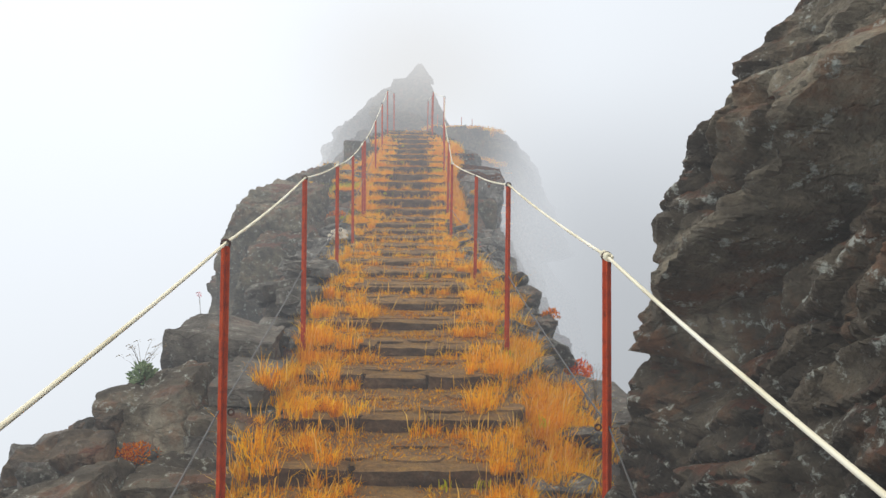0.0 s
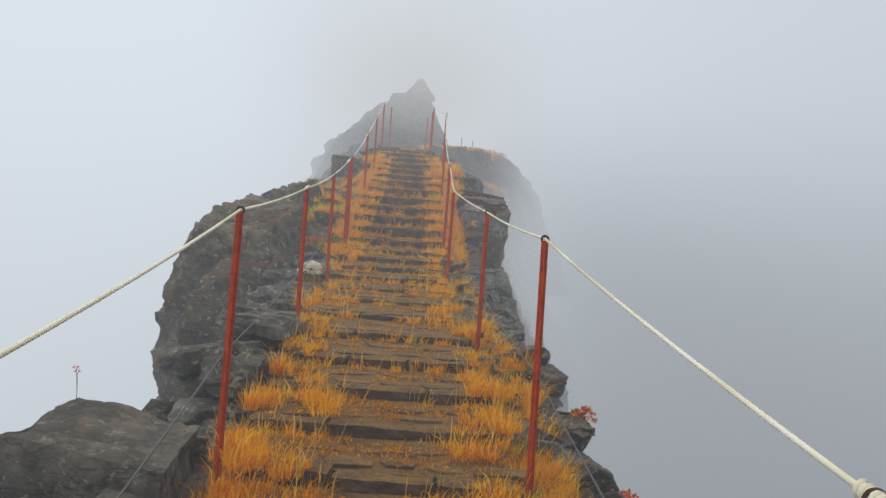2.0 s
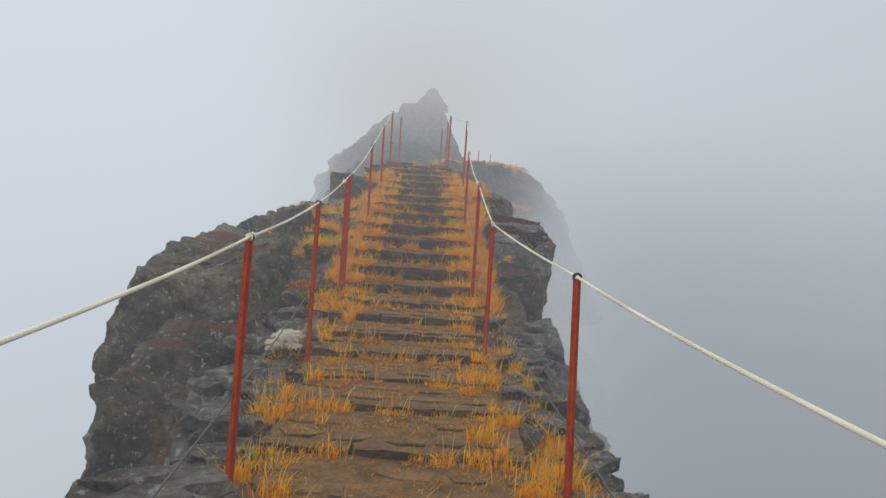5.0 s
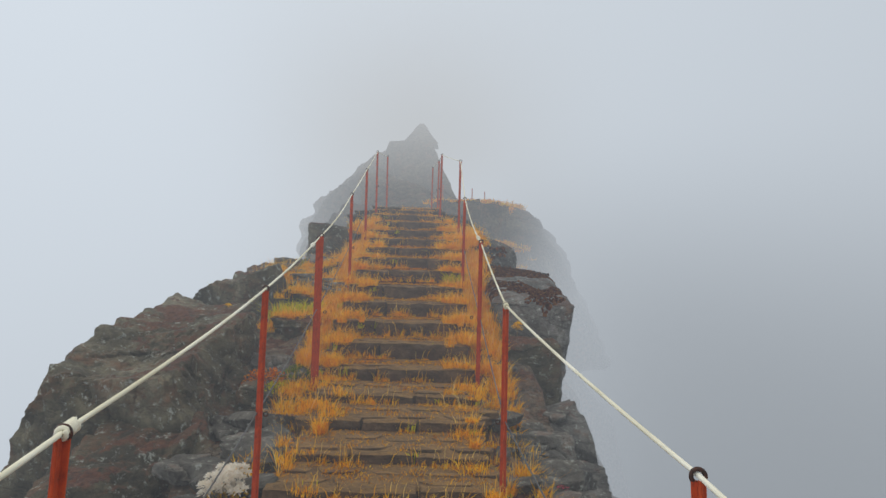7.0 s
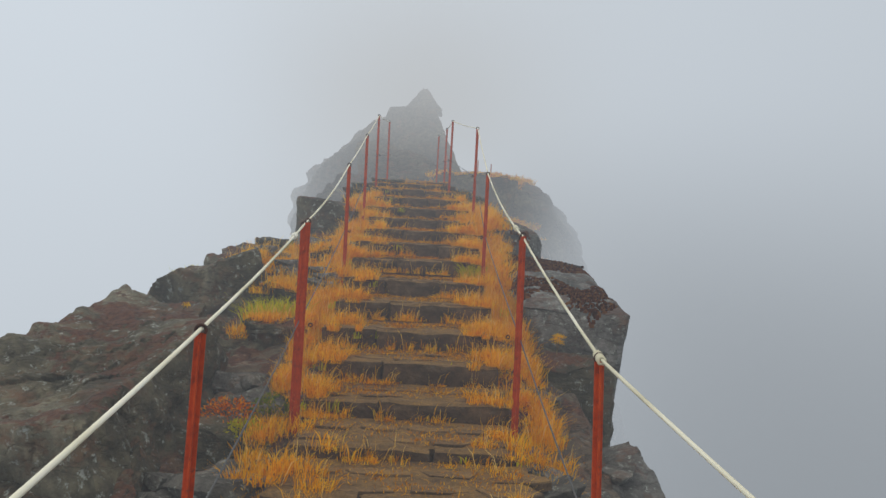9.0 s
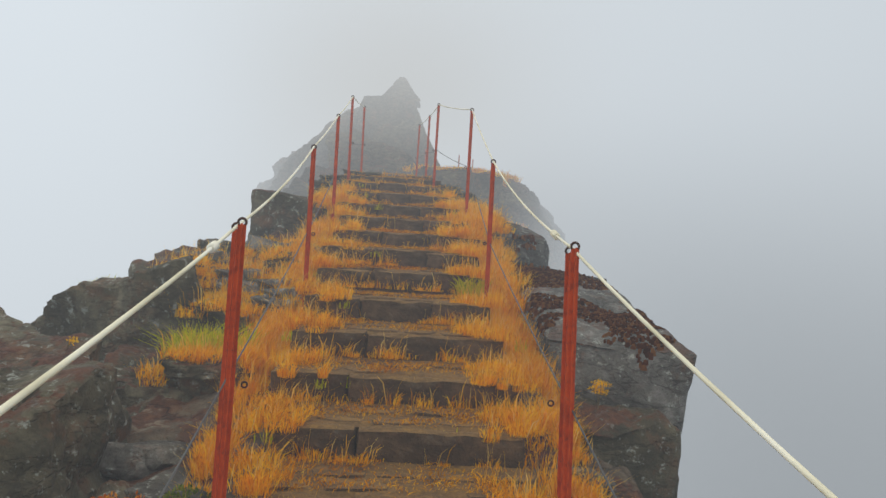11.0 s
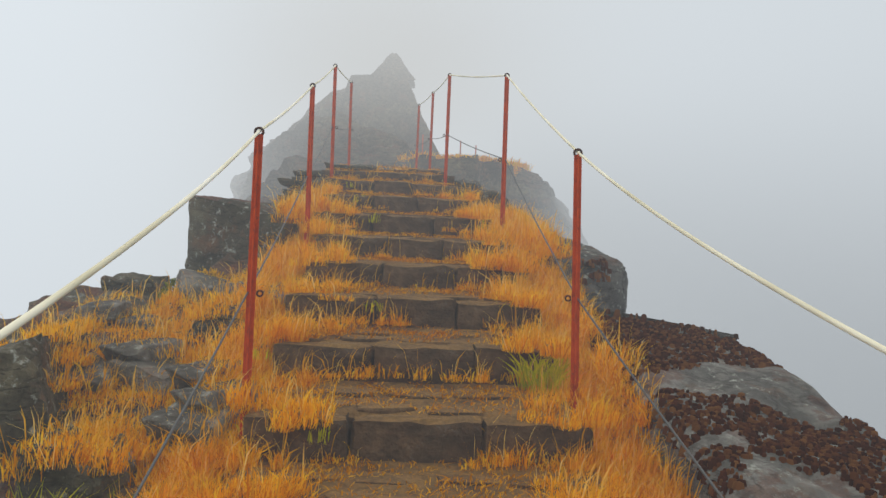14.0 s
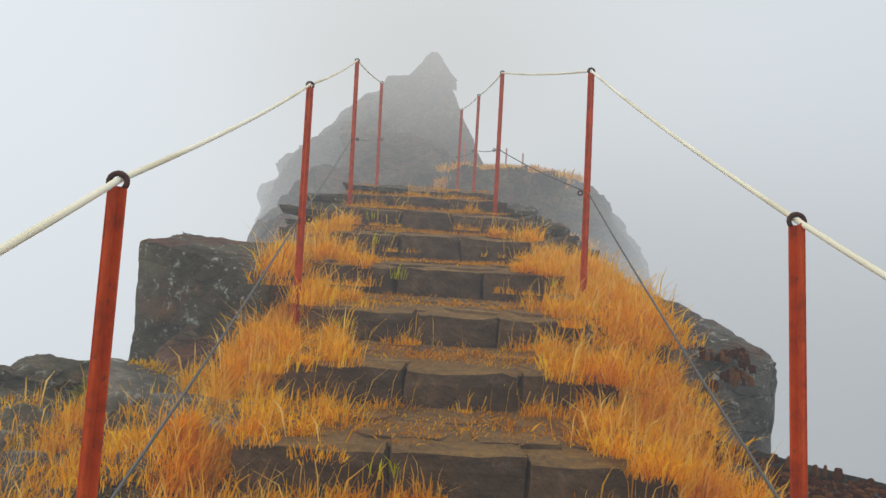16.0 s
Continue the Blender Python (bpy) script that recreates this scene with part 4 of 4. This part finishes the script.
for side, start, end in (("left", (-0.605, 0.45, 1.275), None), ("right", (0.775, 0.45, 1.297), None)):
    tops = [(x, y, z + 0.010) for x, y, z in POST_TOPS[side]]
    thing("hand_rope", tube_mesh("hand_rope", rope_points(tops, start, end, SAG[side]), 0.0058, ROPE, 8), Matrix(), "off-white twisted hand rope strung along the rail posts", "rope")
    rope = bpy.context.scene.objects["hand_rope" if side == "left" else "hand_rope.001"]
    for n, u in KNOTS[side]:
        a, b = Vector(tops[n]), Vector(tops[n + 1])
        way = (b - a).normalized()
        mid = a.lerp(b, u) - Vector((0, 0, SAG[side].get(n + 1, 0.06) * u * (1 - u)))
        lift, over = way.orthogonal().normalized(), way.cross(way.orthogonal()).normalized()
        coil = [mid + way * (0.065 * (k / 60 - 0.5)) + (lift * math.cos(k * 0.62) + over * math.sin(k * 0.62)) * 0.0105 for k in range(61)]
        part("knot", tube_mesh("knot", coil, 0.0055, ROPE, 7), rope, None, "tight coil of rope whipped round the hand rope")
    low = [(x, y - 0.08, z - 0.57) for x, y, z in POST_TOPS[side]]
    thing("steel_cable", tube_mesh("steel_cable", rope_points(low, (low[0][0], 0.8, low[0][2] - 0.5), None), 0.0035, WIRE, 5), Matrix(), "thin grey steel cable strung between the rail posts", "cable")


# ---- grass ----
def blades(name, spots, material, label, tall=(0.05, 0.19), width=0.0011, lean=0.75, seed=1):
    """Grass at (x, y, z, radius, count, height factor) spots: each blade bends over in two lengths."""
    r = np.random.RandomState(seed)
    at = np.array(spots, float)
    at = np.repeat(at, at[:, 4].astype(int), axis=0)
    n = len(at)
    a, d = r.uniform(0, 2 * math.pi, n), at[:, 3] * np.sqrt(r.uniform(0, 1, n))
    base = at[:, :3] + np.stack([d * np.cos(a), d * np.sin(a), np.full(n, -0.02)], 1)
    h = (tall[0] + (tall[1] - tall[0]) * r.beta(1.6, 2.0, n) * 1.15) * at[:, 5]
    t, b, s = np.where(r.uniform(0, 1, n) < 0.6, a, 0) + r.normal(0, 1.1, n), (0.12 + lean * r.uniform(0, 1, n) ** 1.5 * (0.4 + d / np.maximum(at[:, 3], 1e-3))) * h, r.uniform(0, math.pi, n)
    bend = np.stack([b * np.cos(t), b * np.sin(t), np.zeros(n)], 1)
    wide = np.stack([np.cos(s), np.sin(s), np.zeros(n)], 1) * width * r.uniform(0.6, 1.5, n)[:, None]
    ear = np.where(r.uniform(0, 1, n) < 0.4, r.uniform(1.4, 2.6, n), 0.8)[:, None]
    up = np.stack([np.zeros(n), np.zeros(n), h], 1)
    mid = base + up * 0.66 + bend * 0.36
    tip = base + up * 0.95 + bend
    verts = np.stack([base - wide, base + wide, mid - wide * ear, mid + wide * ear, tip], 1).reshape(-1, 3)
    i = np.arange(n)[:, None] * 5
    faces = np.concatenate([np.stack([i[:, 0], i[:, 0] + 1, i[:, 0] + 3, i[:, 0] + 2], 1).tolist(), ])
    me = mesh_of(name, verts, [tuple(f) for f in faces] + [(k + 2, k + 3, k + 4) for k in (np.arange(n) * 5).tolist()], material, True)
    return tagged(new(name, me), label, "grass", kind="stuff")


def amount(y, pairs):
    return float(np.interp(y, [a for a, _ in pairs], [b for _, b in pairs]))


LEFT_GRASS = [(1.5, 0.5), (3.5, 0.45), (5.2, 0.55), (6.3, 0.25), (10.0, 0.25), (11, 0.7), (12, 1.0), (15.5, 1.1), (16.3, 0.35), (16.9, 0.0)]
RIGHT_GRASS = [(1.5, 0.55), (3.5, 0.7), (5.0, 1.1), (6, 0.5), (7, 1.1), (8, 0.35), (10.0, 0.3), (11, 0.8), (12, 1.3), (15.5, 1.5), (16.3, 0.4), (16.9, 0.0)]
spots, litter, greens = [], [], []
r = random.Random(8)
for s, y in enumerate(NOSES):
    cx, z = float(centre_x(y)), float(stair_z(y))
    deep = (NOSES[s + 1] if s + 1 < len(NOSES) else y + 0.6) - y
    for side, much in ((-1, amount(y, LEFT_GRASS)), (1, amount(y, RIGHT_GRASS))):
        for k in range(round(40 * much)):
            u = r.random()
            wide = (0.66 if y < 5.2 else 0.80) if side < 0 else 0.84
            spots.append((cx + side * (wide - 0.46 * u * u), y + r.uniform(-0.06, deep), z + r.uniform(-0.01, 0.04), r.uniform(0.02, 0.10), round(r.uniform(40, 130)), r.uniform(0.35, 1.25) * (0.95 - 0.3 * u)))
    clumps = [(cx + r.choice((-1, 1)) * 0.55 * r.random() ** 0.7, r.uniform(0.25, 1.0)) for k in range(6)]
    for k in range(26):
        x, tall = r.choice(clumps)
        spots.append((min(max(x + r.gauss(0, 0.07), cx - 0.56), cx + 0.56), y - r.uniform(0.0, 0.07), float(stair_z(y - 0.4)) + 0.02, r.uniform(0.02, 0.06), round(r.uniform(5, 30)), tall * r.uniform(0.25, 0.8)))
    for k in range(40 if 5.5 < y < 11 else 85):
        litter.append((cx + r.uniform(-0.55, 0.55), y + r.uniform(0.08, deep - 0.03), z + 0.028 + 0.02 * r.random(), 0.07, round(r.uniform(6, 30)), r.uniform(0.5, 1.0)))
    for k in range(2):
        greens.append((cx + r.choice((-1, 1)) * r.uniform(0.1, 0.75), y + r.uniform(-0.05, 0.1), z - 0.05, 0.04, 14, r.uniform(0.4, 0.8)))
for k in range(110):
    y = r.uniform(2.3, 4.6)
    spots.append((float(centre_x(y)) + r.uniform(0.72, 1.14), y, 0.3, r.uniform(0.04, 0.10), round(r.uniform(40, 110)), r.uniform(0.4, 1.0)))
for k in range(400):
    y = r.uniform(12.2, 15.0)
    spots.append((r.uniform(-1.75 if y < 13.3 else -2.1, -1.05), y, float(stair_z(y)) - 0.24, r.uniform(0.05, 0.12), round(r.uniform(60, 120)), r.uniform(0.3, 0.7)))
for k in range(240):
    y = r.uniform(12.4, 16.4)
    spots.append((float(centre_x(y)) + r.uniform(0.55, 0.78 if y < 14.4 else 0.98), y, float(stair_z(y)) - 0.16, r.uniform(0.04, 0.10), round(r.uniform(50, 110)), r.uniform(0.35, 0.85)))
for k, (x, y, z, *rest) in enumerate(spots):
    if abs(x - float(centre_x(y))) > 0.62:
        top = height_over(ROCKS, x, y, z)
        spots[k] = (x, y, top, *rest) if top < float(stair_z(y)) + (0.16 if x > -1.5 else 0.12 if y > 13.2 else 0.03) else None
spots = [spot for spot in spots if spot]
blades("dry_grass", [(x, y, z, rad, round(count * 1.4), k) for x, y, z, rad, count, k in spots], STRAW, "golden dry grass growing over the step edges", (0.03, 0.145), 0.0012, 0.9)
ears = [(x, y, z, rad * 1.2, max(1, count // 9), 0.55 + 0.6 * k) for x, y, z, rad, count, k in spots]
blades("seed_stalks", ears, EAR, "pale seed stalks standing out of the dry grass", (0.08, 0.21), 0.0010, 0.6, 4)
blades("straw_litter", litter, LITTER, "fallen dry straw scattered over the treads", (0.008, 0.024), 0.0015, 3.2, 5)
blades("green_grass", greens, GREEN, "short green grass sprouting between the steps", (0.04, 0.13), 0.0017, 0.6, 6)
r = random.Random(12)
meadow = [(r.uniform(-0.6, 2.4) - 0.5 * r.random(), r.uniform(23.5, 27.3)) for k in range(230)]
blades("ridge_grass", [(x, y, height_over(ROCKS, x, y, 3.0), 0.22, 90, r.uniform(0.4, 1.2)) for x, y in meadow], STRAW, "dry grass on the misty rock shoulder", (0.06, 0.17), 0.004, 0.6, 7)


# ---- plants ----
def leaf_ball(name, seed, size, count, leaf, material, hole=0.35):
    """Many small pointed leaves through a squashed ball, thicker towards its skin, with gaps."""
    r = np.random.RandomState(seed)
    d = r.normal(size=(count, 3))
    d /= np.linalg.norm(d, axis=1)[:, None]
    d[:, 2] = np.abs(d[:, 2])
    gap = soft_noise(d * 1.0 + seed, 3.0, seed)
    d = d[gap > -hole]
    n = len(d)
    p = d * np.array(size) * (r.uniform(0.25, 1.0, n) ** 0.5)[:, None]
    way = d + r.normal(scale=0.6, size=(n, 3))
    way /= np.linalg.norm(way, axis=1)[:, None]
    across = np.cross(way, r.normal(size=(n, 3)))
    across /= np.linalg.norm(across, axis=1)[:, None]
    long = leaf * r.uniform(0.6, 1.4, n)[:, None]
    v = np.stack([p, p + way * long * 0.5 + across * long * 0.22, p + way * long, p + way * long * 0.5 - across * long * 0.22], 1).reshape(-1, 3)
    return mesh_of(name, v, [(k, k + 1, k + 2, k + 3) for k in range(0, 4 * n, 4)], material)


def stalks(name, seed, count, tall, spread, thick, material):
    """Thin bent stems from one foot; the points where they end come back too."""
    r = random.Random(seed)
    verts, faces, ends = [], [], []
    for k in range(count):
        a, lean, h = r.uniform(0, 6.28), r.uniform(0.2, 1.0) * spread, tall * r.uniform(0.6, 1.1)
        pts = [Vector((lean * math.cos(a) * u * u, lean * math.sin(a) * u * u, h * u)) for u in (0, 0.4, 0.75, 1.0)]
        ends.append(pts[-1])
        for n, p in enumerate(pts):
            w = thick * (1 - 0.5 * n / 3)
            for q in range(3):
                verts.append(p + Vector((math.cos(q * 2.09), math.sin(q * 2.09), 0)) * w)
        i = len(verts) - 12
        for n in range(3):
            for q in range(3):
                faces.append((i + n * 3 + q, i + n * 3 + (q + 1) % 3, i + n * 3 + 3 + (q + 1) % 3, i + n * 3 + 3 + q))
    return mesh_of(name, verts, faces, material, True), ends


LEAF_GREEN = straw_material("green_leaf", (0.06, 0.10, 0.012), (0.15, 0.20, 0.02), (0.30, 0.31, 0.05))
LEAF_LIME = straw_material("lime_leaf", (0.28, 0.28, 0.01), (0.50, 0.46, 0.015), (0.68, 0.58, 0.03))
LEAF_SAGE = straw_material("grey_green_leaf", (0.13, 0.19, 0.10), (0.22, 0.30, 0.17), (0.33, 0.40, 0.25))
LEAF_RUST = straw_material("rust_leaf", (0.42, 0.08, 0.006), (0.75, 0.19, 0.010), (0.85, 0.38, 0.02))
LEAF_RED = straw_material("red_leaf", (0.50, 0.04, 0.006), (0.85, 0.11, 0.010), (0.90, 0.28, 0.02))
LEAF_GOLD = straw_material("gold_leaf", (0.40, 0.22, 0.01), (0.75, 0.42, 0.02), (0.85, 0.55, 0.05))
BLOOM = straw_material("yellow_bloom", (0.80, 0.42, 0.005), (0.90, 0.52, 0.01), (0.95, 0.62, 0.02))
PINK = straw_material("pink_bloom", (0.55, 0.08, 0.12), (0.70, 0.12, 0.18), (0.75, 0.25, 0.28))
DRY_WHITE = straw_material("dried_flower", (0.78, 0.70, 0.58), (0.88, 0.83, 0.74), (0.92, 0.89, 0.84))
STEM = straw_material("dry_stem", (0.14, 0.10, 0.06), (0.22, 0.17, 0.10), (0.30, 0.24, 0.15))


def moss_mat(name, rocks, seed, x, y, count, label):
    """Small domed moss clumps over the flat top of a rock."""
    r = np.random.RandomState(seed)
    verts, faces = [], []
    ring = np.array([(math.cos(a), math.sin(a)) for a in np.linspace(0, 2 * math.pi, 7)[:6]])
    for px, py in zip(r.uniform(*x, count), r.uniform(*y, count)):
        where = np.array([[px, py, 0.0]])
        if soft_noise(where, 2.1, seed)[0] + 0.4 * soft_noise(where, 7.0, seed)[0] < 0.02:
            continue
        z = height_over(rocks, px, py, None)
        if z is None or z < float(stair_z(py)) - 0.25:
            continue
        size, tall, first = r.uniform(0.007, 0.020), r.uniform(0.006, 0.018), len(verts)
        turn = r.uniform(0.75, 1.25, (6, 1))
        for k, up in ((1.0, -0.02), (0.62, tall * 0.75)):
            verts += [(px + a * size * k, py + b * size * k, z + up) for a, b in ring * turn]
        verts.append((px, py, z + tall))
        faces += [(first + k, first + (k + 1) % 6, first + 6 + (k + 1) % 6, first + 6 + k) for k in range(6)]
        faces += [(first + 6 + k, first + 6 + (k + 1) % 6, first + 12) for k in range(6)]
    return tagged(new(name, mesh_of(name, verts, faces, MOSS, True)), label, "moss", kind="stuff")


MOSS = straw_material("rusty_moss", (0.045, 0.012, 0.005), (0.115, 0.032, 0.012), (0.24, 0.10, 0.03))
moss_mat("moss", ("crag",), 3, (0.3, 1.25), (11.9, 14.5), 9500, "rust-brown moss spread over the grey rock shoulder")
moss_mat("moss", ("boulder",), 4, (0.1, 0.9), (14.9, 16.4), 6000, "rust-brown moss spread over the broad boulder")


def cushion(name, seed, at, size, material, label, count=900, leaf=0.02, category="plant"):
    at = (*at[:2], max(at[2] if at[2] > float(stair_z(at[1])) + 0.05 and at[1] > 8 else -9, height_over(ROCKS, *at[:2], at[2])) - 0.015)
    ob = tagged(new(name), label, category)
    ob.matrix_basis = pose(*at)
    stem, _ = stalks("stems", seed, 12, size[2] * 0.9, size[0] * 0.8, 0.002, STEM)
    part("stems", stem, ob)
    part("foliage", leaf_ball("foliage", seed, size, count, leaf, material), ob)
    return ob


def flowers(name, seed, at, count, tall, spread, material, head, label, per=14, size=0.012, rocks=None):
    at = (*at[:2], height_over(rocks or ROCKS, *at[:2], at[2]) - 0.01)
    ob = tagged(new(name), label, "flower")
    ob.matrix_basis = pose(*at)
    stem, ends = stalks("stems", seed, count, tall, spread, 0.0016, STEM)
    part("stems", stem, ob)
    bloom = leaf_ball("flower_head", seed, (head, head, head * 0.6), per, size, material, 1.0)
    for e in ends:
        part("flower_head", bloom, ob, pose(*e, 0, 0, seed * 40 % 360))
    return ob


cushion("shrub", 1, (-1.30, 3.50, 0.74), (0.13, 0.10, 0.10), LEAF_RUST, "low rust-orange cushion shrub on the rocks", 1300, 0.018)
cushion("shrub", 2, (1.08, 5.25, 0.74), (0.13, 0.14, 0.17), LEAF_RED, "bright red-orange shrub at the edge of the drop", 1200, 0.022)
cushion("shrub", 3, (0.95, 5.70, 1.08), (0.07, 0.09, 0.08), LEAF_RUST, "small rusty shrub at the edge of the drop", 500, 0.018)
cushion("herb", 4, (-1.46, 3.98, 0.84), (0.06, 0.06, 0.08), LEAF_SAGE, "pale green herb growing on the rocks", 350, 0.035)
cushion("herb", 5, (-1.42, 3.90, 0.78), (0.04, 0.04, 0.10), LEAF_SAGE, "pale green herb growing on the rocks", 250, 0.03)
cushion("cushion_plant", 6, (-1.18, 5.08, 1.05), (0.16, 0.12, 0.08), LEAF_GOLD, "yellow-gold cushion plant on the rocks", 900, 0.018)
cushion("herb", 7, (-0.82, 6.75, 1.30), (0.15, 0.15, 0.10), LEAF_SAGE, "grey-green herb spreading beside a step", 800, 0.03)
cushion("cushion_plant", 8, (-1.44, 11.08, 1.87), (0.18, 0.18, 0.13), LEAF_RUST, "rust and green cushion plant beside the steps", 1100, 0.02)
cushion("cushion_plant", 9, (-1.22, 11.16, 1.88), (0.13, 0.13, 0.11), LEAF_GREEN, "green cushion plant beside the steps", 900, 0.022)
cushion("cushion_plant", 21, (-1.30, 10.90, 1.84), (0.11, 0.10, 0.09), LEAF_LIME, "yellow-green cushion plant beside the steps", 800, 0.02)
cushion("shrub", 10, (-1.80, 15.0, 2.78), (0.17, 0.15, 0.20), LEAF_GREEN, "spiky green shrub beside the dark boulder", 1300, 0.03)
cushion("shrub", 11, (-1.66, 14.9, 2.76), (0.14, 0.12, 0.14), LEAF_GOLD, "yellowing shrub beside the dark boulder", 800, 0.025)
cushion("shrub", 12, (-1.14, 9.02, 1.58), (0.16, 0.13, 0.19), LEAF_GOLD, "golden cushion under dried white flowers", 900, 0.02)
flowers("dried_flowers", 13, (-1.16, 9.00, 1.60), 34, 0.26, 0.13, DRY_WHITE, 0.024, "dried white flower heads beside a step", 70, 0.020)
flowers("dried_umbels", 14, (-1.50, 4.05, 0.90), 14, 0.20, 0.15, STEM, 0.015, "dry brown umbel stalks on the rocks", 10, 0.012)
flowers("yellow_flowers", 15, (0.60, 12.08, 2.17), 9, 0.13, 0.05, BLOOM, 0.026, "bright yellow flowers on the rock ledge beside a post", 40, 0.014)
flowers("pink_flower", 16, (-1.50, 5.02, 1.12), 2, 0.16, 0.03, PINK, 0.012, "single pink flowers on thin stalks", 24, 0.010)
flowers("pink_flower", 17, (0.60, 9.3, 1.28), 3, 0.16, 0.06, PINK, 0.014, "pink flowers on the rock edge", 24, 0.012)
flowers("wild_oats", 18, (0.78, 14.40, 2.90), 5, 0.20, 0.24, STEM, 0.008, "nodding dry oat stalks on the rock edge", 4, 0.012)
flowers("wild_oats", 19, (1.05, 4.5, 0.72), 9, 0.30, 0.14, STEM, 0.012, "thin dry seed stalks at the edge of the drop", 6, 0.014)
flowers("yellow_flowers", 20, (-2.02, 11.9, 2.16), 4, 0.05, 0.06, BLOOM, 0.02, "small yellow flowers on the crag", 20, 0.012)


def tuft(seed, at, rad, count, tall, material, label):
    at = (*at[:2], height_over(ROCKS, *at[:2], at[2]))
    ob = blades("grass_tuft", [(*at, rad, count, 1.0)], material, label, tall, 0.002, 0.7, seed)
    ob["kind"], ob["category"] = "thing", "grass tuft"
    return ob


tuft(31, (-1.60, 12.62, 2.30), 0.15, 800, (0.14, 0.32), GREEN, "bright yellow-green grass tuft beside the steps")
tuft(32, (-1.36, 12.5, 2.24), 0.10, 200, (0.10, 0.24), GREEN, "green grass tuft beside the steps")
tuft(33, (0.03, 13.5, 2.70), 0.09, 260, (0.08, 0.20), GREEN, "fresh green grass tuft at the foot of a post")
tuft(34, (-2.55, 13.6, 2.62), 0.14, 120, (0.05, 0.14), GREEN, "yellowish grass tuft on top of the crag")
tuft(35, (0.95, 9.9, 1.10), 0.08, 140, (0.08, 0.18), GREEN, "green grass tuft hanging from the rock face")
